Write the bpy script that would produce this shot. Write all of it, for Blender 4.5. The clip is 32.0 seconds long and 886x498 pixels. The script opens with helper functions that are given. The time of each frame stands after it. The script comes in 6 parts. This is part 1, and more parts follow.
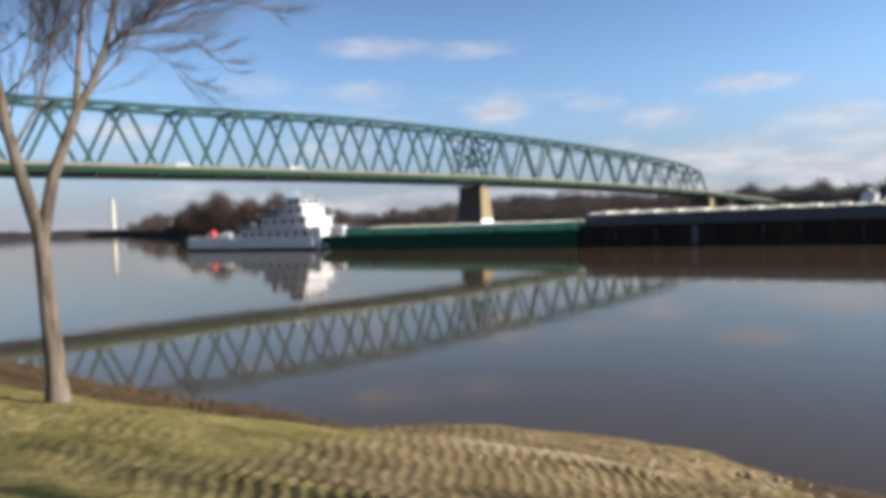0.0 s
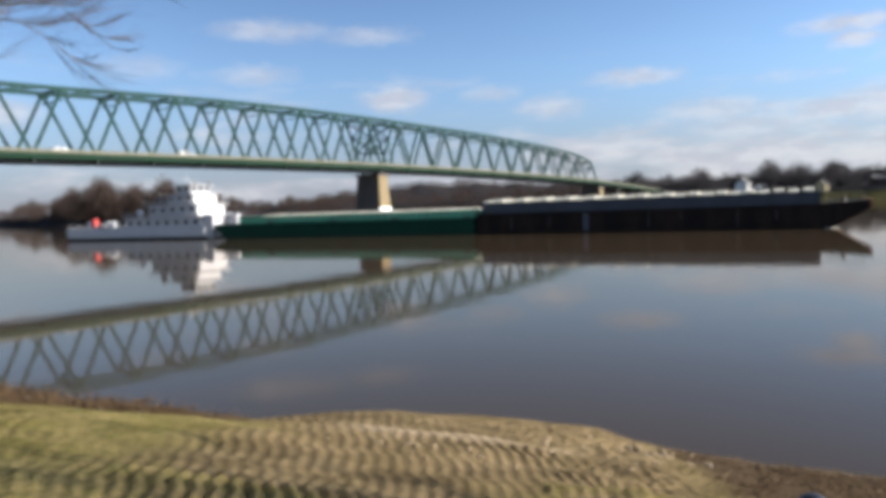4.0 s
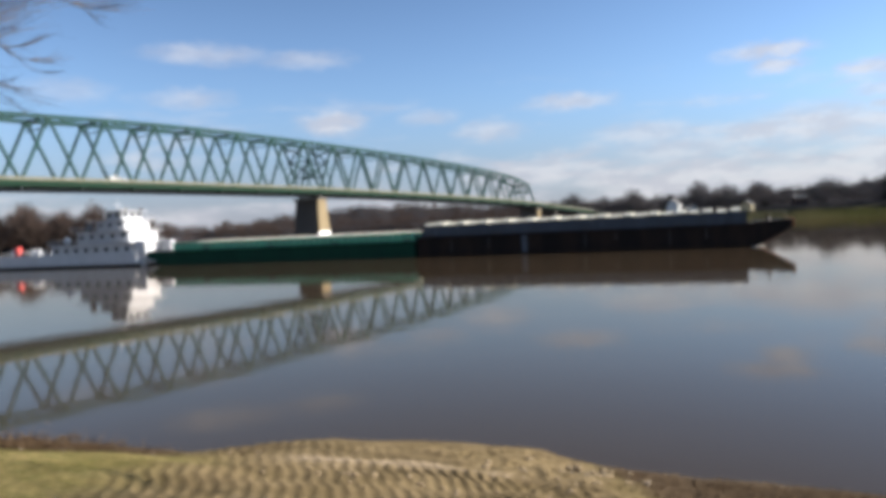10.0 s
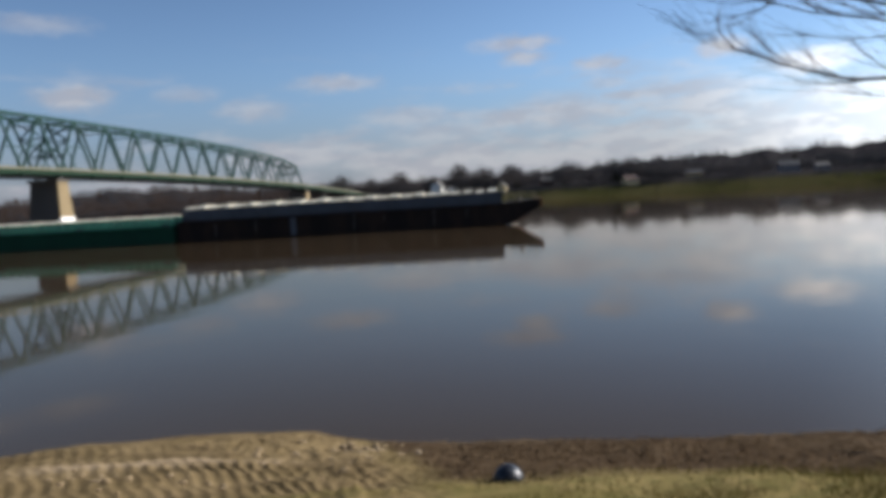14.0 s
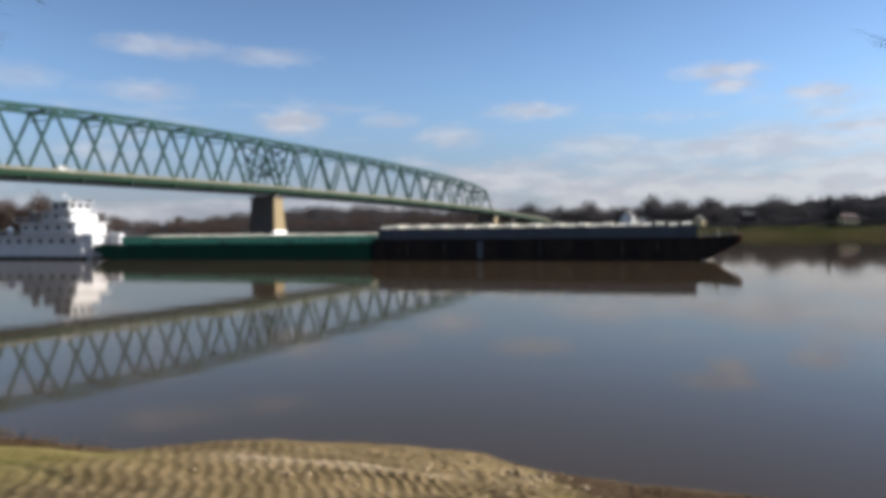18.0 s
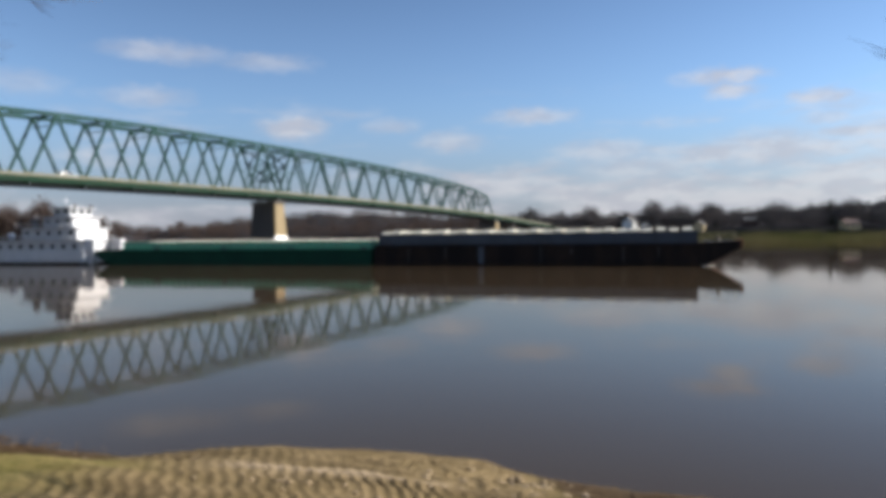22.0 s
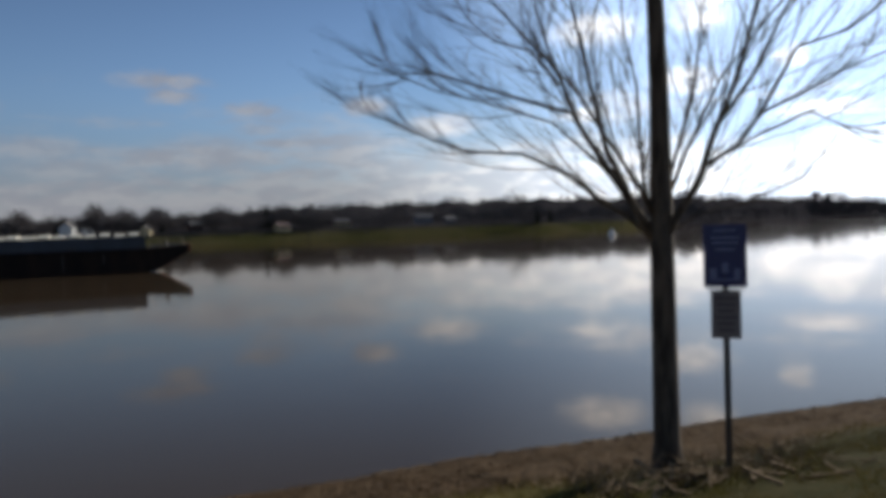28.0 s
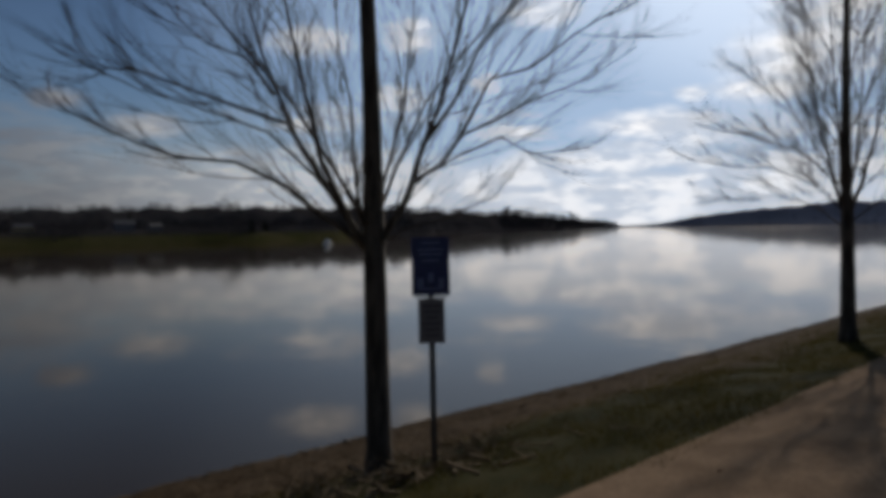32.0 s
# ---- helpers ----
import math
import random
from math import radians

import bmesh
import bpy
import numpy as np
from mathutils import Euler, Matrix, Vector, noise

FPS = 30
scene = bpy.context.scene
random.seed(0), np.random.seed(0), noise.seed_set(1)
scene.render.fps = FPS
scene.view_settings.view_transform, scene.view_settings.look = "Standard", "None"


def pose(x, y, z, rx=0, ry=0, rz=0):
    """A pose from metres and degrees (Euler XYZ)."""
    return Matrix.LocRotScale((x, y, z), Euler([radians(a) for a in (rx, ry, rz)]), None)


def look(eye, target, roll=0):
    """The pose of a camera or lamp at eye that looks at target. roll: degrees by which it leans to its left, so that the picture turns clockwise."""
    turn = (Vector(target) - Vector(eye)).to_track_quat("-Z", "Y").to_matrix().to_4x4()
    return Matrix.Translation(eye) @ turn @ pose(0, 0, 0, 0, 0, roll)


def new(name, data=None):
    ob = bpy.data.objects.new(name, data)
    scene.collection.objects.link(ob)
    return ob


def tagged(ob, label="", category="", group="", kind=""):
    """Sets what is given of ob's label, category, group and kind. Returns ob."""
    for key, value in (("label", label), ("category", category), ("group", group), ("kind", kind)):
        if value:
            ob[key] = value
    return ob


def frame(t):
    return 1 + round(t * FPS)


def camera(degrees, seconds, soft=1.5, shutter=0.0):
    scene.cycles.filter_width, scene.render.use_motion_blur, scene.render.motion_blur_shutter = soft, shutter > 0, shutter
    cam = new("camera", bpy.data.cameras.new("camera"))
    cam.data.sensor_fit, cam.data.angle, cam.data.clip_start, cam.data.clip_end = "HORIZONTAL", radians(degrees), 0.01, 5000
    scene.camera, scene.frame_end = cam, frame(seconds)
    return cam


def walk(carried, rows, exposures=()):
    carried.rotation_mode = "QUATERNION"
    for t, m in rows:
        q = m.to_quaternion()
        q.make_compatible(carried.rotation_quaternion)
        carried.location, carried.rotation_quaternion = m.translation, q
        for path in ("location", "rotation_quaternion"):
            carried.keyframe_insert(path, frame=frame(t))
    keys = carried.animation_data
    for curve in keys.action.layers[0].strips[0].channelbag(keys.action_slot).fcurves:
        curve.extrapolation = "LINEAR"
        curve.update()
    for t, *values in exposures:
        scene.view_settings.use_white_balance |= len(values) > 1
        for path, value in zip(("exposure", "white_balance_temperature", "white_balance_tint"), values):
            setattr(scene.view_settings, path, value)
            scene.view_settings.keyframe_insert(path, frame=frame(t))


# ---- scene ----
cam = camera(63.1, 32.0, soft=5.3)


def aim(x, y, z, az, el, roll):
    """Pose of a camera that looks az degrees right of +y and el degrees up."""
    a, e = radians(az), radians(el)
    return look((x, y, z), (x + math.sin(a) * math.cos(e), y + math.cos(a) * math.cos(e), z + math.sin(e)), roll)


# seconds, place, azimuth, elevation, roll
PATH = [
    (0.0, -0.043, -0.084, 5.110, 0.00, -2.15, -2.01),
    (0.5, -0.036, -0.081, 5.110, 1.87, -1.91, -2.03),
    (1.0, -0.023, -0.077, 5.105, 3.34, -2.00, -1.90),
    (1.5, -0.014, -0.075, 5.098, 3.96, -2.59, -1.85),
    (2.0, -0.013, -0.078, 5.094, 5.67, -3.03, -1.61),
    (2.5, -0.022, -0.068, 5.083, 7.34, -3.38, -1.53),
    (3.0, -0.035, -0.077, 5.079, 8.37, -3.52, -1.71),
    (3.5, -0.059, -0.080, 5.077, 7.96, -3.45, -2.01),
    (5.5, -0.041, -0.083, 5.083, 8.67, -3.29, -2.13),
    (6.0, -0.051, -0.086, 5.079, 8.92, -3.25, -2.18),
    (6.5, -0.039, -0.082, 5.082, 8.64, -3.32, -2.61),
    (7.0, -0.030, -0.085, 5.079, 8.63, -3.23, -2.59),
    (7.5, -0.026, -0.090, 5.083, 8.30, -3.17, -2.64),
    (8.0, -0.020, -0.088, 5.074, 8.90, -2.94, -2.69),
    (8.5, -0.040, -0.085, 5.072, 9.41, -2.58, -2.73),
    (9.0, -0.021, -0.071, 5.082, 9.93, -2.49, -2.90),
    (9.5, 0.016, -0.055, 5.085, 11.79, -2.01, -2.80),
    (10.0, -0.005, -0.037, 5.085, 12.80, -1.75, -2.68),
    (10.5, 0.005, -0.020, 5.084, 11.69, -1.56, -2.55),
    (11.0, -0.077, 0.007, 5.033, 10.84, -0.83, -5.07),
    (11.5, 0.078, -0.019, 5.087, 18.07, -1.11, -6.61),
    (12.0, 0.124, -0.016, 5.100, 21.91, -1.16, -4.56),
    (12.5, 0.172, -0.012, 5.093, 26.35, -0.45, -3.32),
    (13.0, 0.110, 0.032, 5.059, 30.08, -1.67, -3.21),
    (13.5, 0.126, 0.078, 5.025, 34.22, -3.32, -2.43),
    (14.0, 0.085, 0.095, 5.018, 30.83, -4.10, -3.30),
    (14.5, 0.165, 0.068, 5.029, 24.89, -3.20, -3.32),
    (15.0, 0.154, 0.056, 5.037, 20.19, -2.56, -2.13),
    (15.5, 0.165, 0.020, 5.040, 16.78, -1.59, -1.57),
    (17.5, 0.168, -0.010, 5.031, 16.28, -1.34, -0.48),
    (18.0, 0.151, -0.028, 5.021, 16.25, -1.49, -0.61),
    (18.5, 0.151, -0.027, 5.038, 15.56, -1.49, -0.67),
    (19.0, 0.140, -0.030, 5.032, 15.17, -1.44, -0.80),
    (19.5, 0.151, -0.032, 5.044, 15.51, -1.29, -0.68),
    (20.0, 0.150, -0.037, 5.035, 14.87, -1.23, -0.91),
    (20.5, 0.163, -0.038, 5.050, 15.95, -1.23, -0.72),
    (21.0, 0.157, -0.049, 5.045, 15.60, -1.03, -0.69),
    (21.5, 0.155, -0.053, 5.059, 15.72, -1.02, -0.64),
    (22.0, 0.154, -0.055, 5.056, 16.17, -1.07, -0.61),
    (22.5, 0.158, -0.060, 5.058, 16.64, -1.08, -0.63),
    (23.0, 0.165, -0.075, 5.058, 16.85, -1.15, -0.60),
    (23.5, 0.164, -0.075, 5.065, 17.22, -1.31, -0.58),
    (24.0, 0.159, -0.073, 5.072, 18.00, -1.30, -0.39),
    (24.5, 0.165, -0.078, 5.065, 18.41, -1.00, -0.20),
    (26.5, 0.132, -0.069, 5.087, 41.40, -1.48, -0.74),
    (27.0, 0.064, 0.063, 5.058, 49.04, -1.06, -0.69),
    (27.5, 0.038, 0.072, 5.051, 54.90, -1.64, -1.02),
    (28.0, 0.063, 0.047, 5.075, 58.09, -1.67, -1.92),
    (28.5, 0.112, 0.017, 5.097, 63.88, -1.35, -2.55),
    (29.0, 0.147, -0.001, 5.100, 67.68, -0.99, -2.65),
    (29.5, 0.157, -0.030, 5.100, 70.09, -0.49, -2.31),
    (30.0, 0.126, -0.010, 5.095, 74.09, -0.61, -2.61),
    (30.5, 0.101, -0.002, 5.096, 77.12, -1.02, -2.27),
    (31.0, 0.085, 0.015, 5.099, 79.50, -1.30, -2.34),
    (31.5, 0.071, 0.029, 5.094, 80.80, -1.57, -1.27),
    (32.0, 0.051, 0.039, 5.092, 80.40, -1.52, -1.17),
]
EXPOSURE = [(t, e, 6550, 12) for t, e in ((0.0, 1.08), (10.5, 1.08), (13.0, 0.62), (14.0, 0.56), (15.5, 0.85), (18.0, 0.88), (24.5, 0.85), (26.5, 0.5), (28.0, 0.0), (30.0, -0.78), (32.0, -1.16))]
walk(cam, [(t, aim(x, y, z, az, el, roll)) for t, x, y, z, az, el, roll in PATH], EXPOSURE)

# ------------------------------------------------------------------ light
SUN_AZ, SUN_EL = 105.0, 25.0
sun_data = bpy.data.lights.new("sun", "SUN")
sun_data.energy, sun_data.angle, sun_data.color = 5.0, radians(0.6), (1.0, 0.93, 0.82)
sun = new("sun", sun_data)
sd = Vector((math.sin(radians(SUN_AZ)) * math.cos(radians(SUN_EL)), math.cos(radians(SUN_AZ)) * math.cos(radians(SUN_EL)), math.sin(radians(SUN_EL))))
sun.matrix_world = look(sd * 100, (0, 0, 0))


class Nodes:
    """Short writing for node trees."""

    def __init__(self, tree):
        self.tree = tree
        tree.nodes.clear()

    def add(self, kind, ins=(), **props):
        n = self.tree.nodes.new(kind)
        for k, v in props.items():
            setattr(n, k, v)
        for k, v in dict(ins).items():
            if isinstance(v, bpy.types.NodeSocket):
                self.tree.links.new(v, n.inputs[k])
            else:
                n.inputs[k].default_value = v
        return n

    def math(self, op, a, b=0.0, c=0.0, clamp=False):
        n = self.add("ShaderNodeMath", {0: a, 1: b, 2: c}, operation=op)
        n.use_clamp = clamp
        return n.outputs[0]

    def ramp(self, fac, stops, mode="LINEAR"):
        n = self.add("ShaderNodeValToRGB", {0: fac})
        n.color_ramp.interpolation = mode
        els = n.color_ramp.elements
        while len(els) < len(stops):
            els.new(0.5)
        for e, (p, c) in zip(els, stops):
            e.position = p
            e.color = (*c, 1) if len(c) == 3 else c
        return n.outputs[0]

    def span(self, v, a, b, c=0.0, d=1.0, smooth=True):
        n = self.add("ShaderNodeMapRange", {0: v, 1: a, 2: b, 3: c, 4: d})
        n.interpolation_type = "SMOOTHSTEP" if smooth else "LINEAR"
        return n.outputs[0]

    def mix(self, fac, a, b, blend="MIX"):
        n = self.add("ShaderNodeMix", {0: fac, 6: a, 7: b}, data_type="RGBA", blend_type=blend)
        return n.outputs[2]

    def noise(self, vec, scale, detail=3.0, rough=0.55, dims="3D", distort=0.0):
        n = self.add("ShaderNodeTexNoise", {"Vector": vec, "Scale": scale, "Detail": detail, "Roughness": rough, "Distortion": distort}, noise_dimensions=dims)
        return n.outputs[0]

    def scaled(self, vec, s, off=(0, 0, 0)):
        return self.add("ShaderNodeVectorMath", {0: vec, 1: s, 2: off}, operation="MULTIPLY_ADD").outputs[0]


world = bpy.data.worlds.new("sky")
scene.world = world
world.use_nodes = True
W = Nodes(world.node_tree)
sky = W.add("ShaderNodeTexSky", sky_type="NISHITA", sun_disc=False, sun_elevation=radians(SUN_EL), sun_rotation=radians(SUN_AZ),
            air_density=1.0, dust_density=0.1, ozone_density=4.0)
way = W.add("ShaderNodeTexCoord").outputs["Generated"]
xyz = W.add("ShaderNodeSeparateXYZ", {0: way})
azi = W.math("MULTIPLY", W.math("ARCTAN2", xyz.outputs[0], xyz.outputs[1]), 57.2958)
ele = W.math("MULTIPLY", W.math("ARCSINE", xyz.outputs[2]), 57.2958)
flat = W.add("ShaderNodeCombineXYZ", {0: azi, 1: ele, 2: 0.0}).outputs[0]
# small ragged shifts, so that every cloud gets a torn edge
torn = W.add("ShaderNodeTexNoise", {"Vector": W.scaled(flat, (0.55, 1.3, 1.0)), "Scale": 1.0, "Detail": 5.0, "Roughness": 0.6}, noise_dimensions="2D")
shift = W.add("ShaderNodeVectorMath", {0: torn.outputs[1], 1: (0.5, 0.5, 0.5)}, operation="SUBTRACT").outputs[0]
flat2 = W.add("ShaderNodeVectorMath", {0: W.scaled(shift, (2.4, 1.0, 0.0)), 1: flat}, operation="ADD").outputs[0]
fleece = []


def cloud(az, el, w, h, thick=1.0):
    """A fair-weather cloud at a direction, with its half width and half height in degrees."""
    s = (1 / w, 1 / h, 0)
    d = W.add("ShaderNodeVectorMath", {0: W.scaled(flat2, s, (-az / w, -el / h, 0))}, operation="LENGTH").outputs["Value"]
    fleece.append(W.span(d, 0.25, 1.4, thick, 0.0))


for c in ((-4.6, 13.5, 4.2, 0.8, 0.55), (2.8, 13.2, 3.4, 0.7, 0.45), (-5.9, 10.3, 3.0, 0.8, 0.5), (4.7, 8.4, 2.6, 1.0, 0.85), (12.2, 8.6, 2.2, 0.7, 0.45)):
    cloud(*c)
for c in ((16.9, 7.3, 2.6, 0.9, 0.6), (23.2, 9.2, 3.4, 0.7, 0.7), (37.4, 11.4, 3.2, 0.6, 0.85), (38.0, 10.3, 2.0, 0.6, 0.8), (43.9, 9.4, 2.2, 0.6, 0.85)):
    cloud(*c)
for c in ((44.2, 8.0, 1.9, 0.6, 0.6), (46.6, 6.9, 3.6, 0.5, 0.8), (40.5, 6.0, 4.6, 1.5, 0.8), (31.5, 5.0, 5.4, 1.2, 0.6), (52.3, 9.6, 2.0, 0.8, 1.0)):
    cloud(*c)
for c in ((58.2, 8.0, 3.1, 0.9, 0.9), (70.4, 14.5, 3.2, 1.2, 1.0), (78.0, 15.0, 2.1, 1.3, 1.0), (77.0, 10.3, 2.7, 1.0, 0.95), (69.5, 8.4, 2.3, 0.6, 0.8)):
    cloud(*c)
for c in ((84.1, 11.3, 1.2, 0.8, 0.8), (54.5, 4.7, 4.0, 1.1, 0.7), (99.8, 9.8, 1.5, 0.6, 0.9), (97.3, 7.6, 5.4, 1.2, 1.0), (107.3, 11.9, 5.4, 2.5, 1.0)):
    cloud(*c)
for c in ((109.0, 14.6, 4.6, 1.8, 1.0), (86.0, 7.4, 3.2, 0.6, 0.85), (88.6, 16.4, 3.2, 1.1, 0.9), (95.2, 3.0, 8.1, 1.3, 0.9), (91.8, 5.0, 5.4, 1.1, 0.8)):
    cloud(*c)
for c in ((104.4, 9.7, 3.4, 1.1, 1.0), (-23.6, 7.3, 3.2, 1.1, 0.75), (28.7, 6.4, 4.0, 0.9, 0.6), (-14.0, 10.7, 2.8, 0.9, 0.35), (73.3, 8.7, 1.9, 0.7, 0.8)):
    cloud(*c)
for c in ((-40.0, 9.0, 5.0, 1.2, 0.7), (-65.0, 12.0, 6.0, 1.5, 0.8), (125.0, 10.0, 6.0, 2.0, 0.9), (150.0, 14.0, 7.0, 2.0, 0.9), (-110.0, 11.0, 8.0, 2.0, 0.8)):
    cloud(*c)
total = fleece[0]
for m in fleece[1:]:
    total = W.math("MAXIMUM", total, m)
# low bank of layered cloud along the horizon, thicker down the river
bank = W.noise(W.scaled(flat, (0.09, 0.42, 1.0), (3.1, 0.7, 0)), 1.0, 6.0, 0.6, "2D")
reach = W.math("MULTIPLY", W.span(ele, 1.0, 9.5, 1.0, 0.0), W.span(azi, 2.0, 42.0, 0.1, 1.0))
low = W.span(W.math("MULTIPLY_ADD", reach, 0.5, bank), 0.52, 0.84)
high = W.noise(W.scaled(flat, (0.05, 0.11, 1.0), (9.3, 2.2, 0)), 1.0, 5.0, 0.6, "2D")
total = W.math("MAXIMUM", total, W.math("MULTIPLY", W.math("MULTIPLY", low, W.span(ele, 7.0, 13.0, 1.0, 0.0)), 0.8))
total = W.math("MAXIMUM", total, W.math("MULTIPLY", W.math("MULTIPLY", W.span(high, 0.6, 0.78), W.span(ele, 20.0, 28.0)), 0.6))
body = W.noise(W.scaled(flat, (0.5, 1.4, 1.0), (0.4, 5.0, 0)), 1.0, 4.0, 0.55, "2D")
total = W.math("MULTIPLY", total, W.span(body, 0.2, 0.6, 0.7, 1.0))
near_sun = W.add("ShaderNodeVectorMath", {0: way, 1: tuple(sd)}, operation="DOT_PRODUCT").outputs["Value"]
white = W.mix(W.span(near_sun, 0.52, 0.97), (7.4, 7.5, 7.9, 1), (48.0, 48.0, 47.5, 1))
grey = W.mix(W.span(near_sun, 0.52, 0.97), (5.9, 6.05, 6.7, 1), (27.0, 29.5, 33.0, 1))
shade = W.mix(W.span(W.noise(W.scaled(flat, (0.25, 0.9, 1.0), (7, 1, 0)), 1.0, 4.0, 0.6, "2D"), 0.4, 0.62), grey, white)
haze = W.math("MULTIPLY", W.span(ele, 0.0, 11.0, 0.85, 0.0), W.span(azi, -30.0, 45.0, 0.95, 0.85))
glare = W.math("MULTIPLY", W.span(near_sun, -0.3, 0.6, 1.45, 1.75), W.span(ele, 11.0, 32.0, 1.0, 0.62))
clear = W.mix(1.0, W.mix(1.0, sky.outputs[0], (0.99, 1.0, 1.05, 1), "MULTIPLY"), W.add("ShaderNodeCombineXYZ", {0: glare, 1: glare, 2: glare}).outputs[0], "MULTIPLY")
clear = W.mix(haze, clear, W.mix(W.span(near_sun, 0.4, 0.97), (2.3, 2.6, 3.9, 1), (24.0, 26.5, 29.0, 1)))
veil = W.mix(W.span(near_sun, 0.945, 0.999), (17.5, 24.0, 33.0, 1), (34.0, 40.0, 48.0, 1))
clear = W.mix(W.span(near_sun, 0.68, 0.97, 0.0, 0.9), clear, veil)
skyc = W.mix(W.math("MULTIPLY", total, 0.92, clamp=True), clear, shade)
back = W.add("ShaderNodeBackground", {0: skyc, 1: 0.05})
W.tree.links.new(back.outputs[0], W.add("ShaderNodeOutputWorld").inputs[0])

# ------------------------------------------------------------------ materials


def material(name, build, rough=0.8, metal=0.0, bump=0.0, dist=0.02, spec=0.5):
    """build(N, P) gives a colour socket and maybe a height socket from object coordinates P."""
    m = bpy.data.materials.new(name)
    m.use_nodes = True
    N = Nodes(m.node_tree)
    P = N.add("ShaderNodeTexCoord").outputs["Object"]
    got = build(N, P)
    col, height = got if isinstance(got, tuple) else (got, None)
    b = N.add("ShaderNodeBsdfPrincipled", {"Roughness": rough, "Metallic": metal, "Specular IOR Level": spec})
    N.tree.links.new(col, b.inputs["Base Color"])
    if height is not None and bump:
        bn = N.add("ShaderNodeBump", {"Strength": bump, "Distance": dist, "Height": height})
        N.tree.links.new(bn.outputs[0], b.inputs["Normal"])
    N.tree.links.new(b.outputs[0], N.add("ShaderNodeOutputMaterial").inputs[0])
    return m


def worn(name, base, second, scale=0.6, fine=9.0, rough=0.6, metal=0.0, bump=0.15, amount=0.6, spec=0.5, streak=1.0):
    """Two tones of one finish, with coarse staining (drawn out downwards by streak) and fine grain."""

    def build(N, P):
        Q = N.scaled(P, (1, 1, 1 / streak))
        coarse = N.noise(Q, scale, 5.0, 0.62)
        grain = N.noise(P, fine, 3.0, 0.6)
        f = N.math("MULTIPLY", N.span(coarse, 0.38, 0.68), amount)
        c = N.mix(f, (*base, 1), (*second, 1))
        c = N.mix(N.span(grain, 0.3, 0.75, 0.0, 0.35), c, (*[v * 0.6 for v in base], 1))
        return c, grain

    return material(name, build, rough, metal, bump, 0.02, spec)


def water_look(N, P):
    return N.mix(N.span(N.noise(P, 0.012, 4.0), 0.35, 0.7), (0.042, 0.029, 0.017, 1), (0.052, 0.037, 0.022, 1))


def make_water():
    m = bpy.data.materials.new("muddy_water")
    m.use_nodes = True
    N = Nodes(m.node_tree)
    P = N.add("ShaderNodeTexCoord").outputs["Object"]
    swell = N.noise(N.scaled(P, (0.35, 0.35, 0.35)), 1.0, 3.0, 0.5)
    patch = N.span(N.noise(N.scaled(P, (0.012, 0.02, 1)), 1.0, 3.0, 0.5), 0.35, 0.7, 0.25, 1.0)
    h = N.math("MULTIPLY", swell, patch)
    bump = N.add("ShaderNodeBump", {"Strength": 0.1, "Distance": 0.16, "Height": h})
    mud = N.add("ShaderNodeBsdfDiffuse", {"Color": water_look(N, P)})
    sheen = N.add("ShaderNodeBsdfGlossy", {"Color": (1.0, 0.935, 0.87, 1), "Roughness": 0.045, "Normal": bump.outputs[0]})
    rate = N.add("ShaderNodeFresnel", {"IOR": 1.2, "Normal": bump.outputs[0]})
    x = N.add("ShaderNodeMixShader", {0: rate.outputs[0], 1: mud.outputs[0], 2: sheen.outputs[0]})
    N.tree.links.new(x.outputs[0], N.add("ShaderNodeOutputMaterial").inputs[0])
    return m


def make_blade():
    """Winter grass, half green and half straw; thin enough to let light through."""
    m = bpy.data.materials.new("winter_grass_blades")
    m.use_nodes = True
    N = Nodes(m.node_tree)
    P = N.add("ShaderNodeTexCoord").outputs["Object"]
    r = N.add("ShaderNodeNewGeometry").outputs["Random Per Island"]
    dry = N.math("MULTIPLY_ADD", r, 0.7, N.span(N.noise(P, 0.8, 4.0, 0.6), 0.35, 0.7, 0.0, 0.5), clamp=True)
    c = N.mix(dry, (0.03, 0.034, 0.005, 1), (0.1, 0.075, 0.028, 1))
    d = N.add("ShaderNodeBsdfDiffuse", {"Color": c})
    t = N.add("ShaderNodeBsdfTranslucent", {"Color": c})
    x = N.add("ShaderNodeMixShader", {0: 0.4, 1: d.outputs[0], 2: t.outputs[0]})
    N.tree.links.new(x.outputs[0], N.add("ShaderNodeOutputMaterial").inputs[0])
    return m


